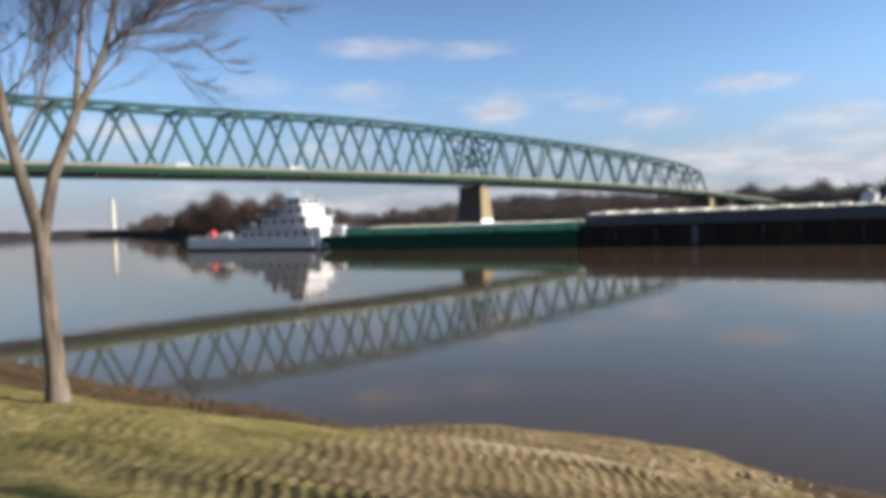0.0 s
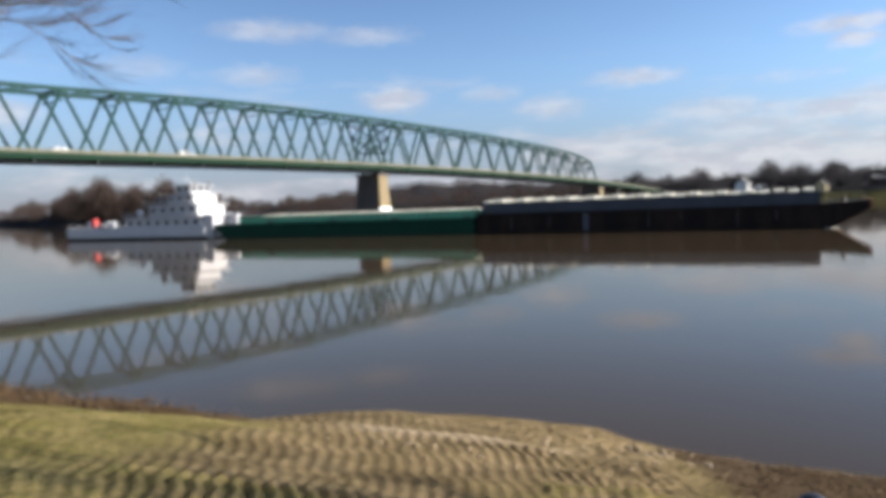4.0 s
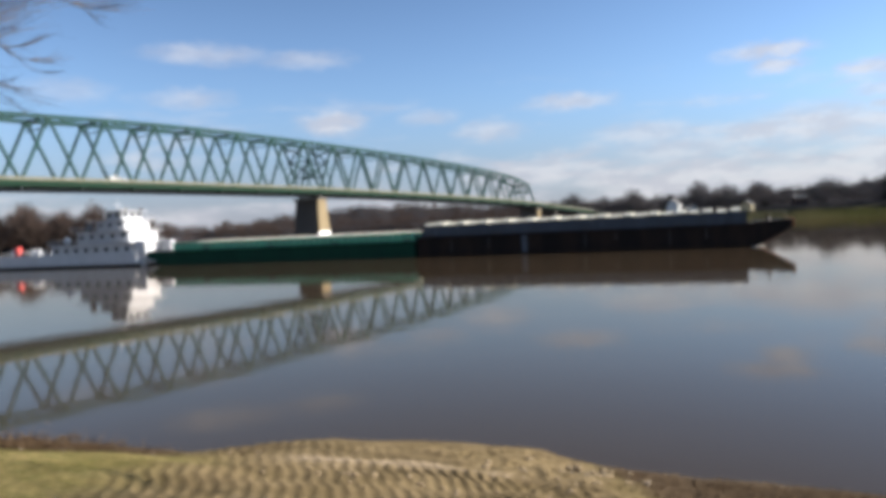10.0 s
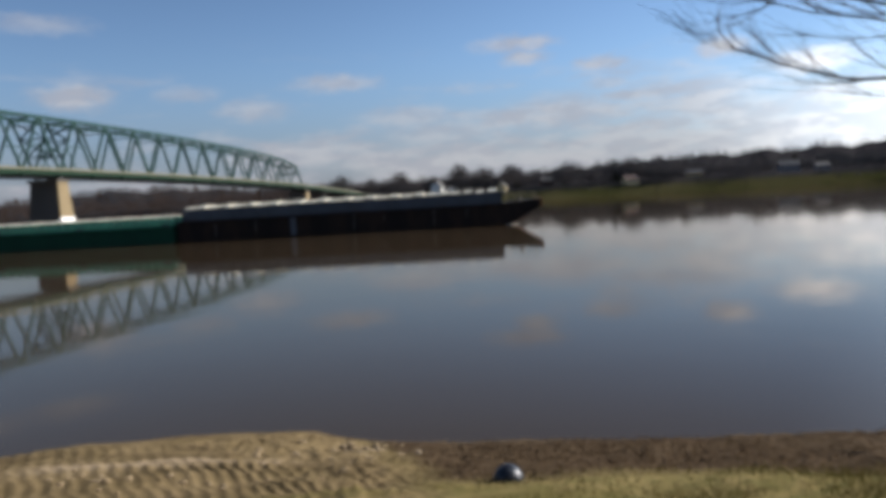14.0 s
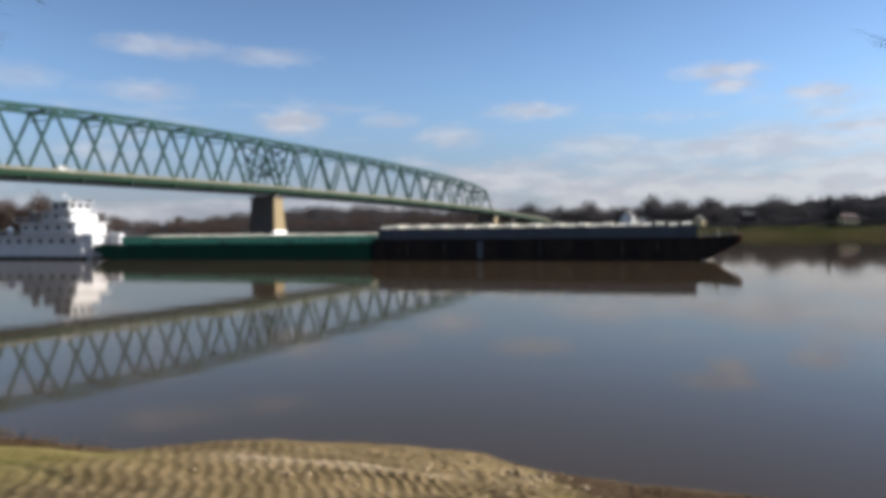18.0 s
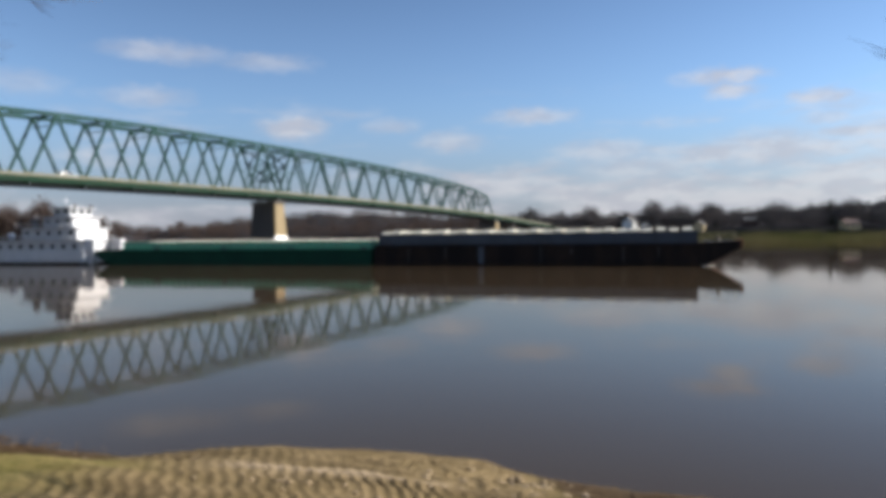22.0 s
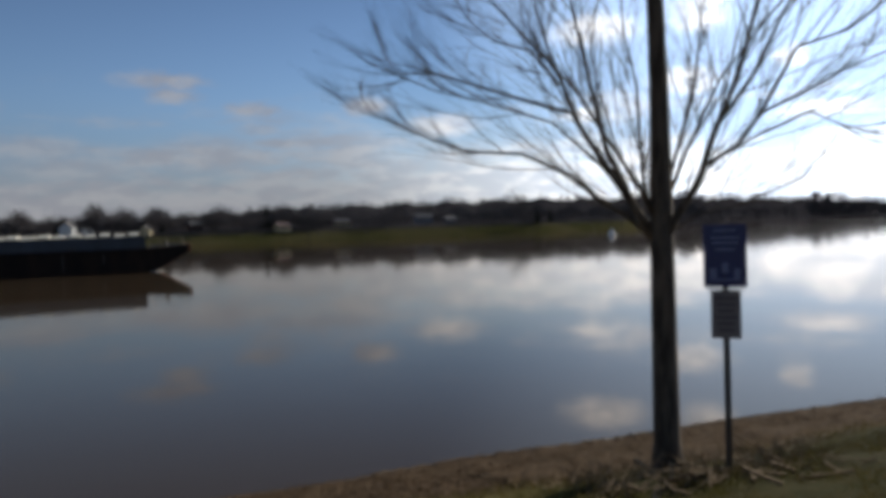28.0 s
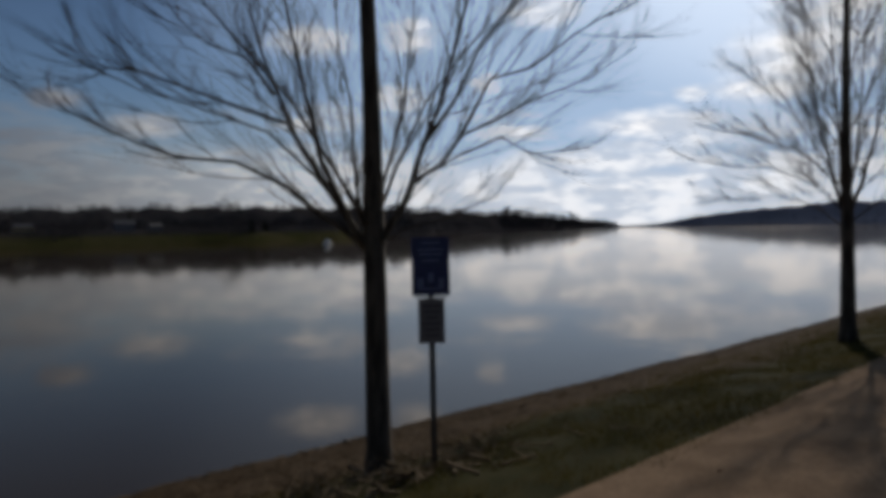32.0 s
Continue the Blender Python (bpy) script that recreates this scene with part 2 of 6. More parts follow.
def ground_look(N, P):
    """Grass, tracked sand, leaf litter and path by the masks on the ground."""
    def mask(n):
        return N.add("ShaderNodeAttribute", attribute_name=n).outputs["Fac"]
    n1, n2, n3 = N.noise(P, 0.7, 5.0, 0.6), N.noise(P, 5.0, 4.0, 0.6), N.noise(P, 28.0, 3.0, 0.6)
    n4 = N.noise(N.scaled(P, (1.6, 1.6, 1.6), (5, 3, 1)), 1.0, 4.0, 0.6)
    grass = N.mix(N.span(n1, 0.35, 0.65), (0.125, 0.1, 0.034, 1), (0.225, 0.172, 0.074, 1))
    grass = N.mix(N.span(n2, 0.42, 0.7, 0.0, 0.6), grass, (0.065, 0.075, 0.018, 1))
    grass = N.mix(N.span(n3, 0.5, 0.8, 0.0, 0.55), grass, (0.2, 0.165, 0.085, 1))
    n5 = N.noise(N.scaled(P, (1, 1, 1), (2, 7, 0)), 12.0, 5.0, 0.7)
    grass = N.mix(N.span(n5, 0.47, 0.6, 0.0, 0.45), grass, (0.062, 0.056, 0.016, 1))
    rutted = N.mix(N.span(n5, 0.4, 0.6), (0.085, 0.07, 0.03, 1), (0.04, 0.036, 0.012, 1))
    grass = N.mix(N.math("MULTIPLY", mask("rutted"), 0.85), grass, rutted)
    lawn = N.mix(N.span(n1, 0.35, 0.7), (0.015, 0.016, 0.003, 1), (0.031, 0.028, 0.007, 1))
    lawn = N.mix(N.span(n2, 0.45, 0.75, 0.0, 0.6), lawn, (0.05, 0.04, 0.015, 1))
    lawn = N.mix(N.span(n4, 0.5, 0.68, 0.0, 0.75), lawn, (0.018, 0.021, 0.004, 1))
    sand = N.mix(N.span(n4, 0.35, 0.68), (0.19, 0.138, 0.073, 1), (0.12, 0.087, 0.043, 1))
    sand = N.mix(N.span(n3, 0.45, 0.75, 0.0, 0.4), sand, (0.09, 0.066, 0.038, 1))
    # damp and painted shade in grooves, bare brown patches, one dry pale silt patch
    sand = N.mix(N.span(n1, 0.5, 0.64, 0.0, 0.7), sand, (0.085, 0.06, 0.031, 1))
    sand = N.mix(N.math("MULTIPLY", mask("groove_shade"), 0.95), sand, (0.045, 0.034, 0.016, 1))
    sand = N.mix(N.math("MULTIPLY", mask("silt"), N.span(n2, 0.25, 0.55, 0.5, 1.0)), sand, (0.34, 0.26, 0.175, 1))
    litter = N.mix(N.span(n2, 0.35, 0.65), (0.036, 0.024, 0.014, 1), (0.075, 0.051, 0.031, 1))
    litter = N.mix(N.span(n3, 0.5, 0.72, 0.0, 0.8), litter, (0.1, 0.072, 0.042, 1))
    path = N.mix(N.span(n4, 0.3, 0.7), (0.25, 0.168, 0.105, 1), (0.165, 0.108, 0.066, 1))
    path = N.mix(N.span(n3, 0.45, 0.75, 0.0, 0.4), path, (0.065, 0.046, 0.031, 1))
    wet = N.mix(N.span(n2, 0.3, 0.7), (0.075, 0.055, 0.036, 1), (0.11, 0.08, 0.05, 1))
    c = N.mix(mask("lawn"), grass, lawn)
    c = N.mix(mask("litter"), c, litter)
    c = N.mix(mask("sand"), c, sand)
    c = N.mix(mask("path"), c, path)
    c = N.mix(mask("wet"), c, wet)
    combed = N.add("ShaderNodeTexWave", {"Vector": N.scaled(P, (1, 1, 1)), "Scale": 5.0, "Distortion": 3.0, "Detail": 3.0, "Detail Scale": 1.5}).outputs["Fac"]
    brushed = N.math("MULTIPLY", N.math("MULTIPLY", combed, mask("path")), 0.55)
    return c, N.math("ADD", N.math("MULTIPLY_ADD", n2, 0.7, n3), brushed)


def farland_look(N, P):
    a, b = N.noise(P, 0.02, 4.0, 0.6), N.noise(P, 0.15, 4.0, 0.7)
    wood = N.mix(N.span(b, 0.35, 0.7), (0.024, 0.024, 0.027, 1), (0.048, 0.043, 0.043, 1))
    field = N.mix(N.span(a, 0.35, 0.65), (0.032, 0.033, 0.012, 1), (0.052, 0.047, 0.022, 1))
    m = N.add("ShaderNodeAttribute", attribute_name="field").outputs["Fac"]
    ridge = N.add("ShaderNodeAttribute", attribute_name="ridge").outputs["Fac"]
    # blue-grey of the haze over the far ridge is mixed into its base colour
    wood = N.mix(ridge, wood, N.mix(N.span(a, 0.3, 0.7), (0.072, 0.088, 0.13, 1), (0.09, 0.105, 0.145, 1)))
    return N.mix(m, wood, field), b


def bark_look(N, P):
    a = N.noise(N.scaled(P, (9, 9, 1.6)), 1.0, 5.0, 0.65)
    b = N.noise(P, 30.0, 3.0, 0.6)
    c = N.mix(N.span(a, 0.36, 0.64), (0.045, 0.035, 0.027, 1), (0.13, 0.104, 0.078, 1))
    return N.mix(N.span(b, 0.5, 0.8, 0.0, 0.5), c, (0.056, 0.046, 0.037, 1)), a


def twig_look(N, P):
    r = N.add("ShaderNodeNewGeometry").outputs["Random Per Island"]
    return N.mix(r, (0.05, 0.037, 0.032, 1), (0.1, 0.075, 0.064, 1))


def fartree_look(N, P):
    r = N.add("ShaderNodeNewGeometry").outputs["Random Per Island"]
    a = N.noise(P, 0.03, 3.0, 0.6)
    c = N.mix(r, (0.036, 0.027, 0.024, 1), (0.08, 0.06, 0.051, 1))
    return N.mix(N.span(a, 0.4, 0.65, 0.0, 0.7), c, (0.06, 0.043, 0.035, 1))


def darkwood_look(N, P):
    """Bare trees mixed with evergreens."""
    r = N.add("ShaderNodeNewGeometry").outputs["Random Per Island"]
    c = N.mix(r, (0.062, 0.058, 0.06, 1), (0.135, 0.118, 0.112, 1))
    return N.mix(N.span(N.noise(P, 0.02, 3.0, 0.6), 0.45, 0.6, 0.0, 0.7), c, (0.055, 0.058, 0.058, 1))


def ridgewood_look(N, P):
    """Winter woods miles away; the blue-grey is distance haze put into their colour."""
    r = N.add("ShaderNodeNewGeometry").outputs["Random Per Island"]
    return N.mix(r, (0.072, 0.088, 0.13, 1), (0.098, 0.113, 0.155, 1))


def needle_look(N, P):
    r = N.add("ShaderNodeNewGeometry").outputs["Random Per Island"]
    return N.mix(r, (0.022, 0.03, 0.02, 1), (0.046, 0.055, 0.038, 1))


MAT_WATER = make_water()
MAT_GROUND = material("river_bank_soil", ground_look, 1.0, bump=0.5, dist=0.03, spec=0.03)
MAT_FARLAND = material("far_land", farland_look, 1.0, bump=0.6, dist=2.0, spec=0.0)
MAT_BARK = material("grey_brown_bark", bark_look, 0.9, bump=0.7, dist=0.012, spec=0.2)
MAT_TWIG = material("bare_twigs", twig_look, 0.85, spec=0.2)
MAT_FARTREE = material("far_bare_trees", fartree_look, 1.0, spec=0.0)
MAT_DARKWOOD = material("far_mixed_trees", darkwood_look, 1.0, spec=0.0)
MAT_RIDGEWOOD = material("haze_tinted_woods", ridgewood_look, 1.0, spec=0.0)
MAT_NEEDLE = material("dark_needles", needle_look, 1.0, spec=0.0)
MAT_GREEN = worn("bridge_green_paint", (0.018, 0.052, 0.048), (0.026, 0.047, 0.044), 0.25, 4.0, 0.85, streak=3.0, spec=0.15)
MAT_GREENDK = worn("bridge_floor_steel", (0.006, 0.026, 0.014), (0.01, 0.022, 0.013), 0.25, 4.0, 0.85, spec=0.15)
MAT_RAIL = worn("grey_green_rail", (0.11, 0.13, 0.11), (0.08, 0.1, 0.085), 0.4, 4.0, 0.7, spec=0.2)
MAT_UNDERSTEEL = worn("dull_grey_floor_steel", (0.06, 0.068, 0.075), (0.045, 0.05, 0.055), 0.3, 4.0, 0.85, spec=0.1)
MAT_CONCRETE = worn("weathered_concrete", (0.15, 0.14, 0.1), (0.1, 0.097, 0.072), 0.3, 5.0, 0.85, streak=3.0, spec=0.3)
# pier concrete twice: dark as its shaded body, lighter as its sunlit nose
MAT_PIER = worn("pier_concrete", (0.095, 0.085, 0.075), (0.058, 0.054, 0.05), 0.15, 3.0, 0.88, streak=4.0, spec=0.3)
MAT_PIERLIT = worn("pier_concrete_lit", (0.21, 0.16, 0.09), (0.14, 0.11, 0.065), 0.3, 3.0, 0.88, streak=3.0, spec=0.3)
MAT_ASPHALT = worn("bridge_asphalt", (0.06, 0.06, 0.06), (0.09, 0.088, 0.085), 0.4, 9.0, 0.9)
MAT_BLACK = worn("black_hull_paint", (0.012, 0.009, 0.008), (0.036, 0.021, 0.014), 0.35, 3.0, 0.8, streak=3.0, spec=0.12)
MAT_SLATE = worn("slate_blue_coaming_paint", (0.075, 0.085, 0.1), (0.055, 0.06, 0.067), 0.3, 3.0, 0.8, streak=3.0, spec=0.2)
MAT_RUST = worn("rusty_bow_steel", (0.3, 0.12, 0.055), (0.14, 0.065, 0.04), 0.5, 4.0, 0.8, streak=2.0)
MAT_HULLGREEN = worn("green_hull_paint", (0.005, 0.042, 0.023), (0.004, 0.028, 0.017), 0.35, 3.0, 0.75, streak=3.0, spec=0.15)
MAT_COAMGREEN = worn("light_green_coaming_paint", (0.13, 0.42, 0.26), (0.14, 0.32, 0.21), 0.4, 3.0, 0.8, streak=2.0, spec=0.2)
MAT_COVER = worn("white_hatch_cover", (0.46, 0.44, 0.36), (0.3, 0.28, 0.22), 0.5, 3.0, 0.6)
MAT_WHITE = worn("white_boat_paint", (0.47, 0.47, 0.48), (0.36, 0.355, 0.35), 0.6, 4.0, 0.4, amount=0.4, streak=3.0)
MAT_GLASS = worn("dark_window_glass", (0.03, 0.035, 0.04), (0.05, 0.055, 0.06), 0.6, 2.0, 0.08)
MAT_DARKSTEEL = worn("dark_deck_steel", (0.05, 0.05, 0.055), (0.09, 0.065, 0.05), 0.6, 4.0, 0.6)
MAT_RED = worn("red_paint", (0.5, 0.04, 0.03), (0.35, 0.05, 0.04), 0.8, 5.0, 0.5)
MAT_BLUESIGN = worn("blue_sign_face", (0.01, 0.022, 0.11), (0.012, 0.026, 0.1), 2.0, 20.0, 0.35, bump=0.0)
MAT_SIGNWHITE = worn("white_sign_face", (0.4, 0.4, 0.4), (0.34, 0.33, 0.32), 2.0, 20.0, 0.45, bump=0.0)
MAT_SYMBOL = worn("faded_sign_symbols", (0.15, 0.18, 0.32), (0.12, 0.15, 0.27), 2.0, 20.0, 0.5, bump=0.0)
MAT_NOTICE = worn("weathered_notice_face", (0.2, 0.17, 0.165), (0.16, 0.13, 0.125), 2.0, 20.0, 0.6, bump=0.0)
MAT_STONE = worn("tan_bank_stone", (0.12, 0.09, 0.06), (0.075, 0.056, 0.038), 2.0, 20.0, 0.85)
MAT_CLOD = worn("dry_sand_clod", (0.24, 0.18, 0.11), (0.16, 0.115, 0.068), 3.0, 24.0, 0.95, spec=0.05)
MAT_FOAM = worn("white_water_foam", (0.45, 0.44, 0.4), (0.25, 0.23, 0.19), 0.8, 5.0, 0.6)
MAT_SIGNINK = worn("dark_sign_ink", (0.11, 0.09, 0.09), (0.09, 0.075, 0.075), 2.0, 20.0, 0.5, bump=0.0)
MAT_POST = worn("dark_steel_post", (0.06, 0.055, 0.05), (0.09, 0.07, 0.055), 2.0, 20.0, 0.55, metal=0.4)
MAT_IRON = worn("dark_cast_iron", (0.028, 0.032, 0.04), (0.05, 0.05, 0.055), 3.0, 30.0, 0.4, metal=0.5)
MAT_ROOF = worn("dark_shingle_roof", (0.1, 0.095, 0.09), (0.15, 0.13, 0.12), 0.5, 3.0, 0.85)
MAT_REDROOF = worn("red_brown_roof", (0.075, 0.04, 0.033), (0.06, 0.035, 0.03), 0.5, 3.0, 0.8)
MAT_SIDING = worn("white_siding", (0.74, 0.73, 0.7), (0.6, 0.59, 0.55), 0.5, 3.0, 0.65)
MAT_GREYSIDING = worn("pale_grey_siding", (0.2, 0.2, 0.21), (0.16, 0.16, 0.16), 0.5, 3.0, 0.7)
MAT_CREAM = worn("cream_siding", (0.55, 0.43, 0.24), (0.45, 0.36, 0.22), 0.5, 3.0, 0.7)
MAT_BRICK = worn("red_brick", (0.1, 0.06, 0.048), (0.075, 0.047, 0.038), 0.5, 3.0, 0.85)
MAT_STRAW = worn("dry_straw_and_driftwood", (0.17, 0.125, 0.078), (0.095, 0.07, 0.045), 2.0, 25.0, 1.0, spec=0.05)
MAT_DRYLEAF = worn("brown_dry_weeds", (0.07, 0.045, 0.026), (0.11, 0.075, 0.044), 2.0, 25.0, 1.0, spec=0.03)
MAT_BLADE = make_blade()

# ------------------------------------------------------------------ mesh helpers


class Shape:
    """Collects vertices and faces of one mesh."""

    def __init__(self):
        self.v, self.f = [], []

    def quad_box(self, corners):
        k = len(self.v)
        self.v += [tuple(c) for c in corners]
        self.f += [(k, k + 3, k + 2, k + 1), (k + 4, k + 5, k + 6, k + 7), (k, k + 1, k + 5, k + 4), (k + 1, k + 2, k + 6, k + 5), (k + 2, k + 3, k + 7, k + 6), (k + 3, k, k + 4, k + 7)]
        return self

    def box(self, c, s):
        (x, y, z), (a, b, h) = c, (s[0] / 2, s[1] / 2, s[2] / 2)
        return self.quad_box([(x - a, y - b, z - h), (x + a, y - b, z - h), (x + a, y + b, z - h), (x - a, y + b, z - h),
                              (x - a, y - b, z + h), (x + a, y - b, z + h), (x + a, y + b, z + h), (x - a, y + b, z + h)])

    def beam(self, p, q, w, h, side=(0, 0, 1)):
        """A bar from p to q; h is its size along side (made square to it), w across."""
        p, q = Vector(p), Vector(q)
        d = (q - p).normalized()
        u = Vector(side) - d * d.dot(Vector(side))
        u.normalize()
        r = d.cross(u)
        u, r = u * h / 2, r * w / 2
        return self.quad_box([p - r - u, p + r - u, p + r + u, p - r + u, q - r - u, q + r - u, q + r + u, q - r + u])

    def tube(self, pts, radii, n=6, cap=True):
        """A round limb along points."""
        pts = [Vector(p) for p in pts]
        k0 = len(self.v)
        ref = Vector((0.31, 0.77, 0.2))
        for i, (p, r) in enumerate(zip(pts, radii)):
            d = (pts[min(i + 1, len(pts) - 1)] - pts[max(i - 1, 0)]).normalized()
            u = (ref - d * d.dot(ref)).normalized()
            w = d.cross(u)
            for j in range(n):
                a = 2 * math.pi * j / n
                self.v.append(tuple(p + (u * math.cos(a) + w * math.sin(a)) * r))
        for i in range(len(pts) - 1):
            for j in range(n):
                a, b = k0 + i * n + j, k0 + i * n + (j + 1) % n
                self.f.append((a, b, b + n, a + n))
        if cap:
            self.f.append(tuple(k0 + j for j in range(n))[::-1])
            self.f.append(tuple(k0 + (len(pts) - 1) * n + j for j in range(n)))
        return self

    def prism(self, outline, axis_from, axis_to):
        """An outline of (u, w) points swept along x from one place to another."""
        k, n = len(self.v), len(outline)
        for x in (axis_from, axis_to):
            self.v += [(x, u, w) for u, w in outline]
        self.f += [tuple(range(k, k + n))[::-1], tuple(range(k + n, k + 2 * n))]
        self.f += [(k + i, k + (i + 1) % n, k + n + (i + 1) % n, k + n + i) for i in range(n)]
        return self

    def dome(self, c, r, rz, rings=6, n=14, full=False):
        c = Vector(c)
        k = len(self.v)
        lo = -rings if full else 0
        levels = list(range(lo, rings))
        for i in levels:
            a = math.pi / 2 * i / rings
            for j in range(n):
                b = 2 * math.pi * j / n
                self.v.append((c.x + r * math.cos(a) * math.cos(b), c.y + r * math.cos(a) * math.sin(b), c.z + rz * math.sin(a)))
        self.v.append((c.x, c.y, c.z + rz))
        for i in range(len(levels) - 1):
            for j in range(n):
                a, b = k + i * n + j, k + i * n + (j + 1) % n
                self.f.append((a, b, b + n, a + n))
        top = k + (len(levels) - 1) * n
        self.f += [(top + j, top + (j + 1) % n, len(self.v) - 1) for j in range(n)]
        self.f.append(tuple(k + j for j in range(n))[::-1])
        return self

    def mesh(self, name):
        me = bpy.data.meshes.new(name)
        me.from_pydata(self.v, [], self.f)
        me.update()
        return me


def part(name, shape, mat, parent=None, label="", smooth=False, bevel=0.0):
    """Links one mesh object, as a part of its parent where one is given."""
    me = shape if isinstance(shape, bpy.types.Mesh) else shape.mesh(name)
    if bevel:
        bm = bmesh.new()
        bm.from_mesh(me)
        bmesh.ops.bevel(bm, geom=bm.edges[:], offset=bevel, segments=1, affect="EDGES", clamp_overlap=True)
        bm.to_mesh(me)
        bm.free()
    if not me.materials:
        me.materials.append(mat)
    if smooth:
        me.polygons.foreach_set("use_smooth", [True] * len(me.polygons))
    ob = new(name, me)
    if parent:
        ob.parent = parent
    if label:
        ob["label"] = label
    return ob


def thing(name, m, label, category, group="", kind=""):
    ob = new(name)
    ob.matrix_world = m
    return tagged(ob, label, category, group, kind)


def lerp(x, xs, ys):
    return float(np.interp(x, xs, ys))


# ------------------------------------------------------------------ river, near bank, far land
# s: metres from the eye's plumb line towards the river, a: metres down the river
NX, NY = 0.6, 0.8
AX, AY = 0.8, -0.6
SHORE_A = [-160, -60, -30, -25.8, -21, -17, -14.1, -12.3, -11.0, -9.6, -7.5, -4.7, -3.2, -1.5, 8.0, 14.8, 25, 50, 160]
SHORE_S = [9.0, 10.6, 12.76, 12.41, 12.11, 12.67, 12.85, 12.97, 13.58, 14.82, 15.35, 15.47, 14.7, 14.5, 14.53, 14.25, 13.7, 13.2, 12.5]


def ground_height(a, s, rough=True):
    """Height of the near bank above the water."""
    a, s = np.asarray(a, float), np.asarray(s, float)
    s0 = np.interp(a, SHORE_A, SHORE_S)
    upper = np.interp(s, [-400, -60, -6, 0, 3.1, 4.6, 6.2], [9.0, 6.0, 3.75, 3.45, 3.16, 2.82, 2.48])
    q = np.clip((s - 6.2) / (s0 - 6.2), 0, 1)
    z = np.where(s < 6.2, upper, 2.48 * (1 - q ** 0.95))
    # upstream the bank is hollow instead of full
    hollow = np.interp(s * 13.0 / s0, [-400, -60, -6, 0, 3.1, 4.4, 6, 8, 10, 13], [9.0, 6.0, 3.75, 3.45, 3.05, 2.78, 2.12, 1.42, 0.86, 0.0])
    w = np.clip((-a - 6.27) / 3.32, 0, 1)
    z = z + (hollow - z) * w * w * (3 - 2 * w)
    z = np.where(s > s0, -(s - s0) * 0.3, z)
    z = np.maximum(z, -4.0)
    if rough:
        bumps = 0.05 * np.sin(a * 0.9 + 0.7 * np.sin(s * 0.8)) * np.sin(s * 1.1 + a * 0.23) + 0.025 * np.sin(a * 2.7 + s * 1.9) * np.sin(s * 3.1 - a * 1.3)
        z = z + bumps * np.clip((s - 2.8) / 2.0, 0, 1) * np.clip((s0 + 1 - s) / 2, 0.2, 1)
    return z


def at_ground(x, y):
    return float(ground_height(AX * x + AY * y, NX * x + NY * y))


def smooth(x, lo, hi):
    t = np.clip((x - lo) / (hi - lo), 0, 1)
    return t * t * (3 - 2 * t)


def lumps(rng, x, y, cell):
    """Smooth random humps of one size."""
    table = rng.normal(0, 0.5, (257, 257))
    i, j = x / cell, y / cell
    i0, j0 = np.floor(i).astype(int), np.floor(j).astype(int)
    u, v = i - i0, j - j0
    u, v = u * u * (3 - 2 * u), v * v * (3 - 2 * v)
    i0, j0 = i0 % 256, j0 % 256
    return (table[i0, j0] * (1 - u) * (1 - v) + table[i0 + 1, j0] * u * (1 - v) + table[i0, j0 + 1] * (1 - u) * v + table[i0 + 1, j0 + 1] * u * v)


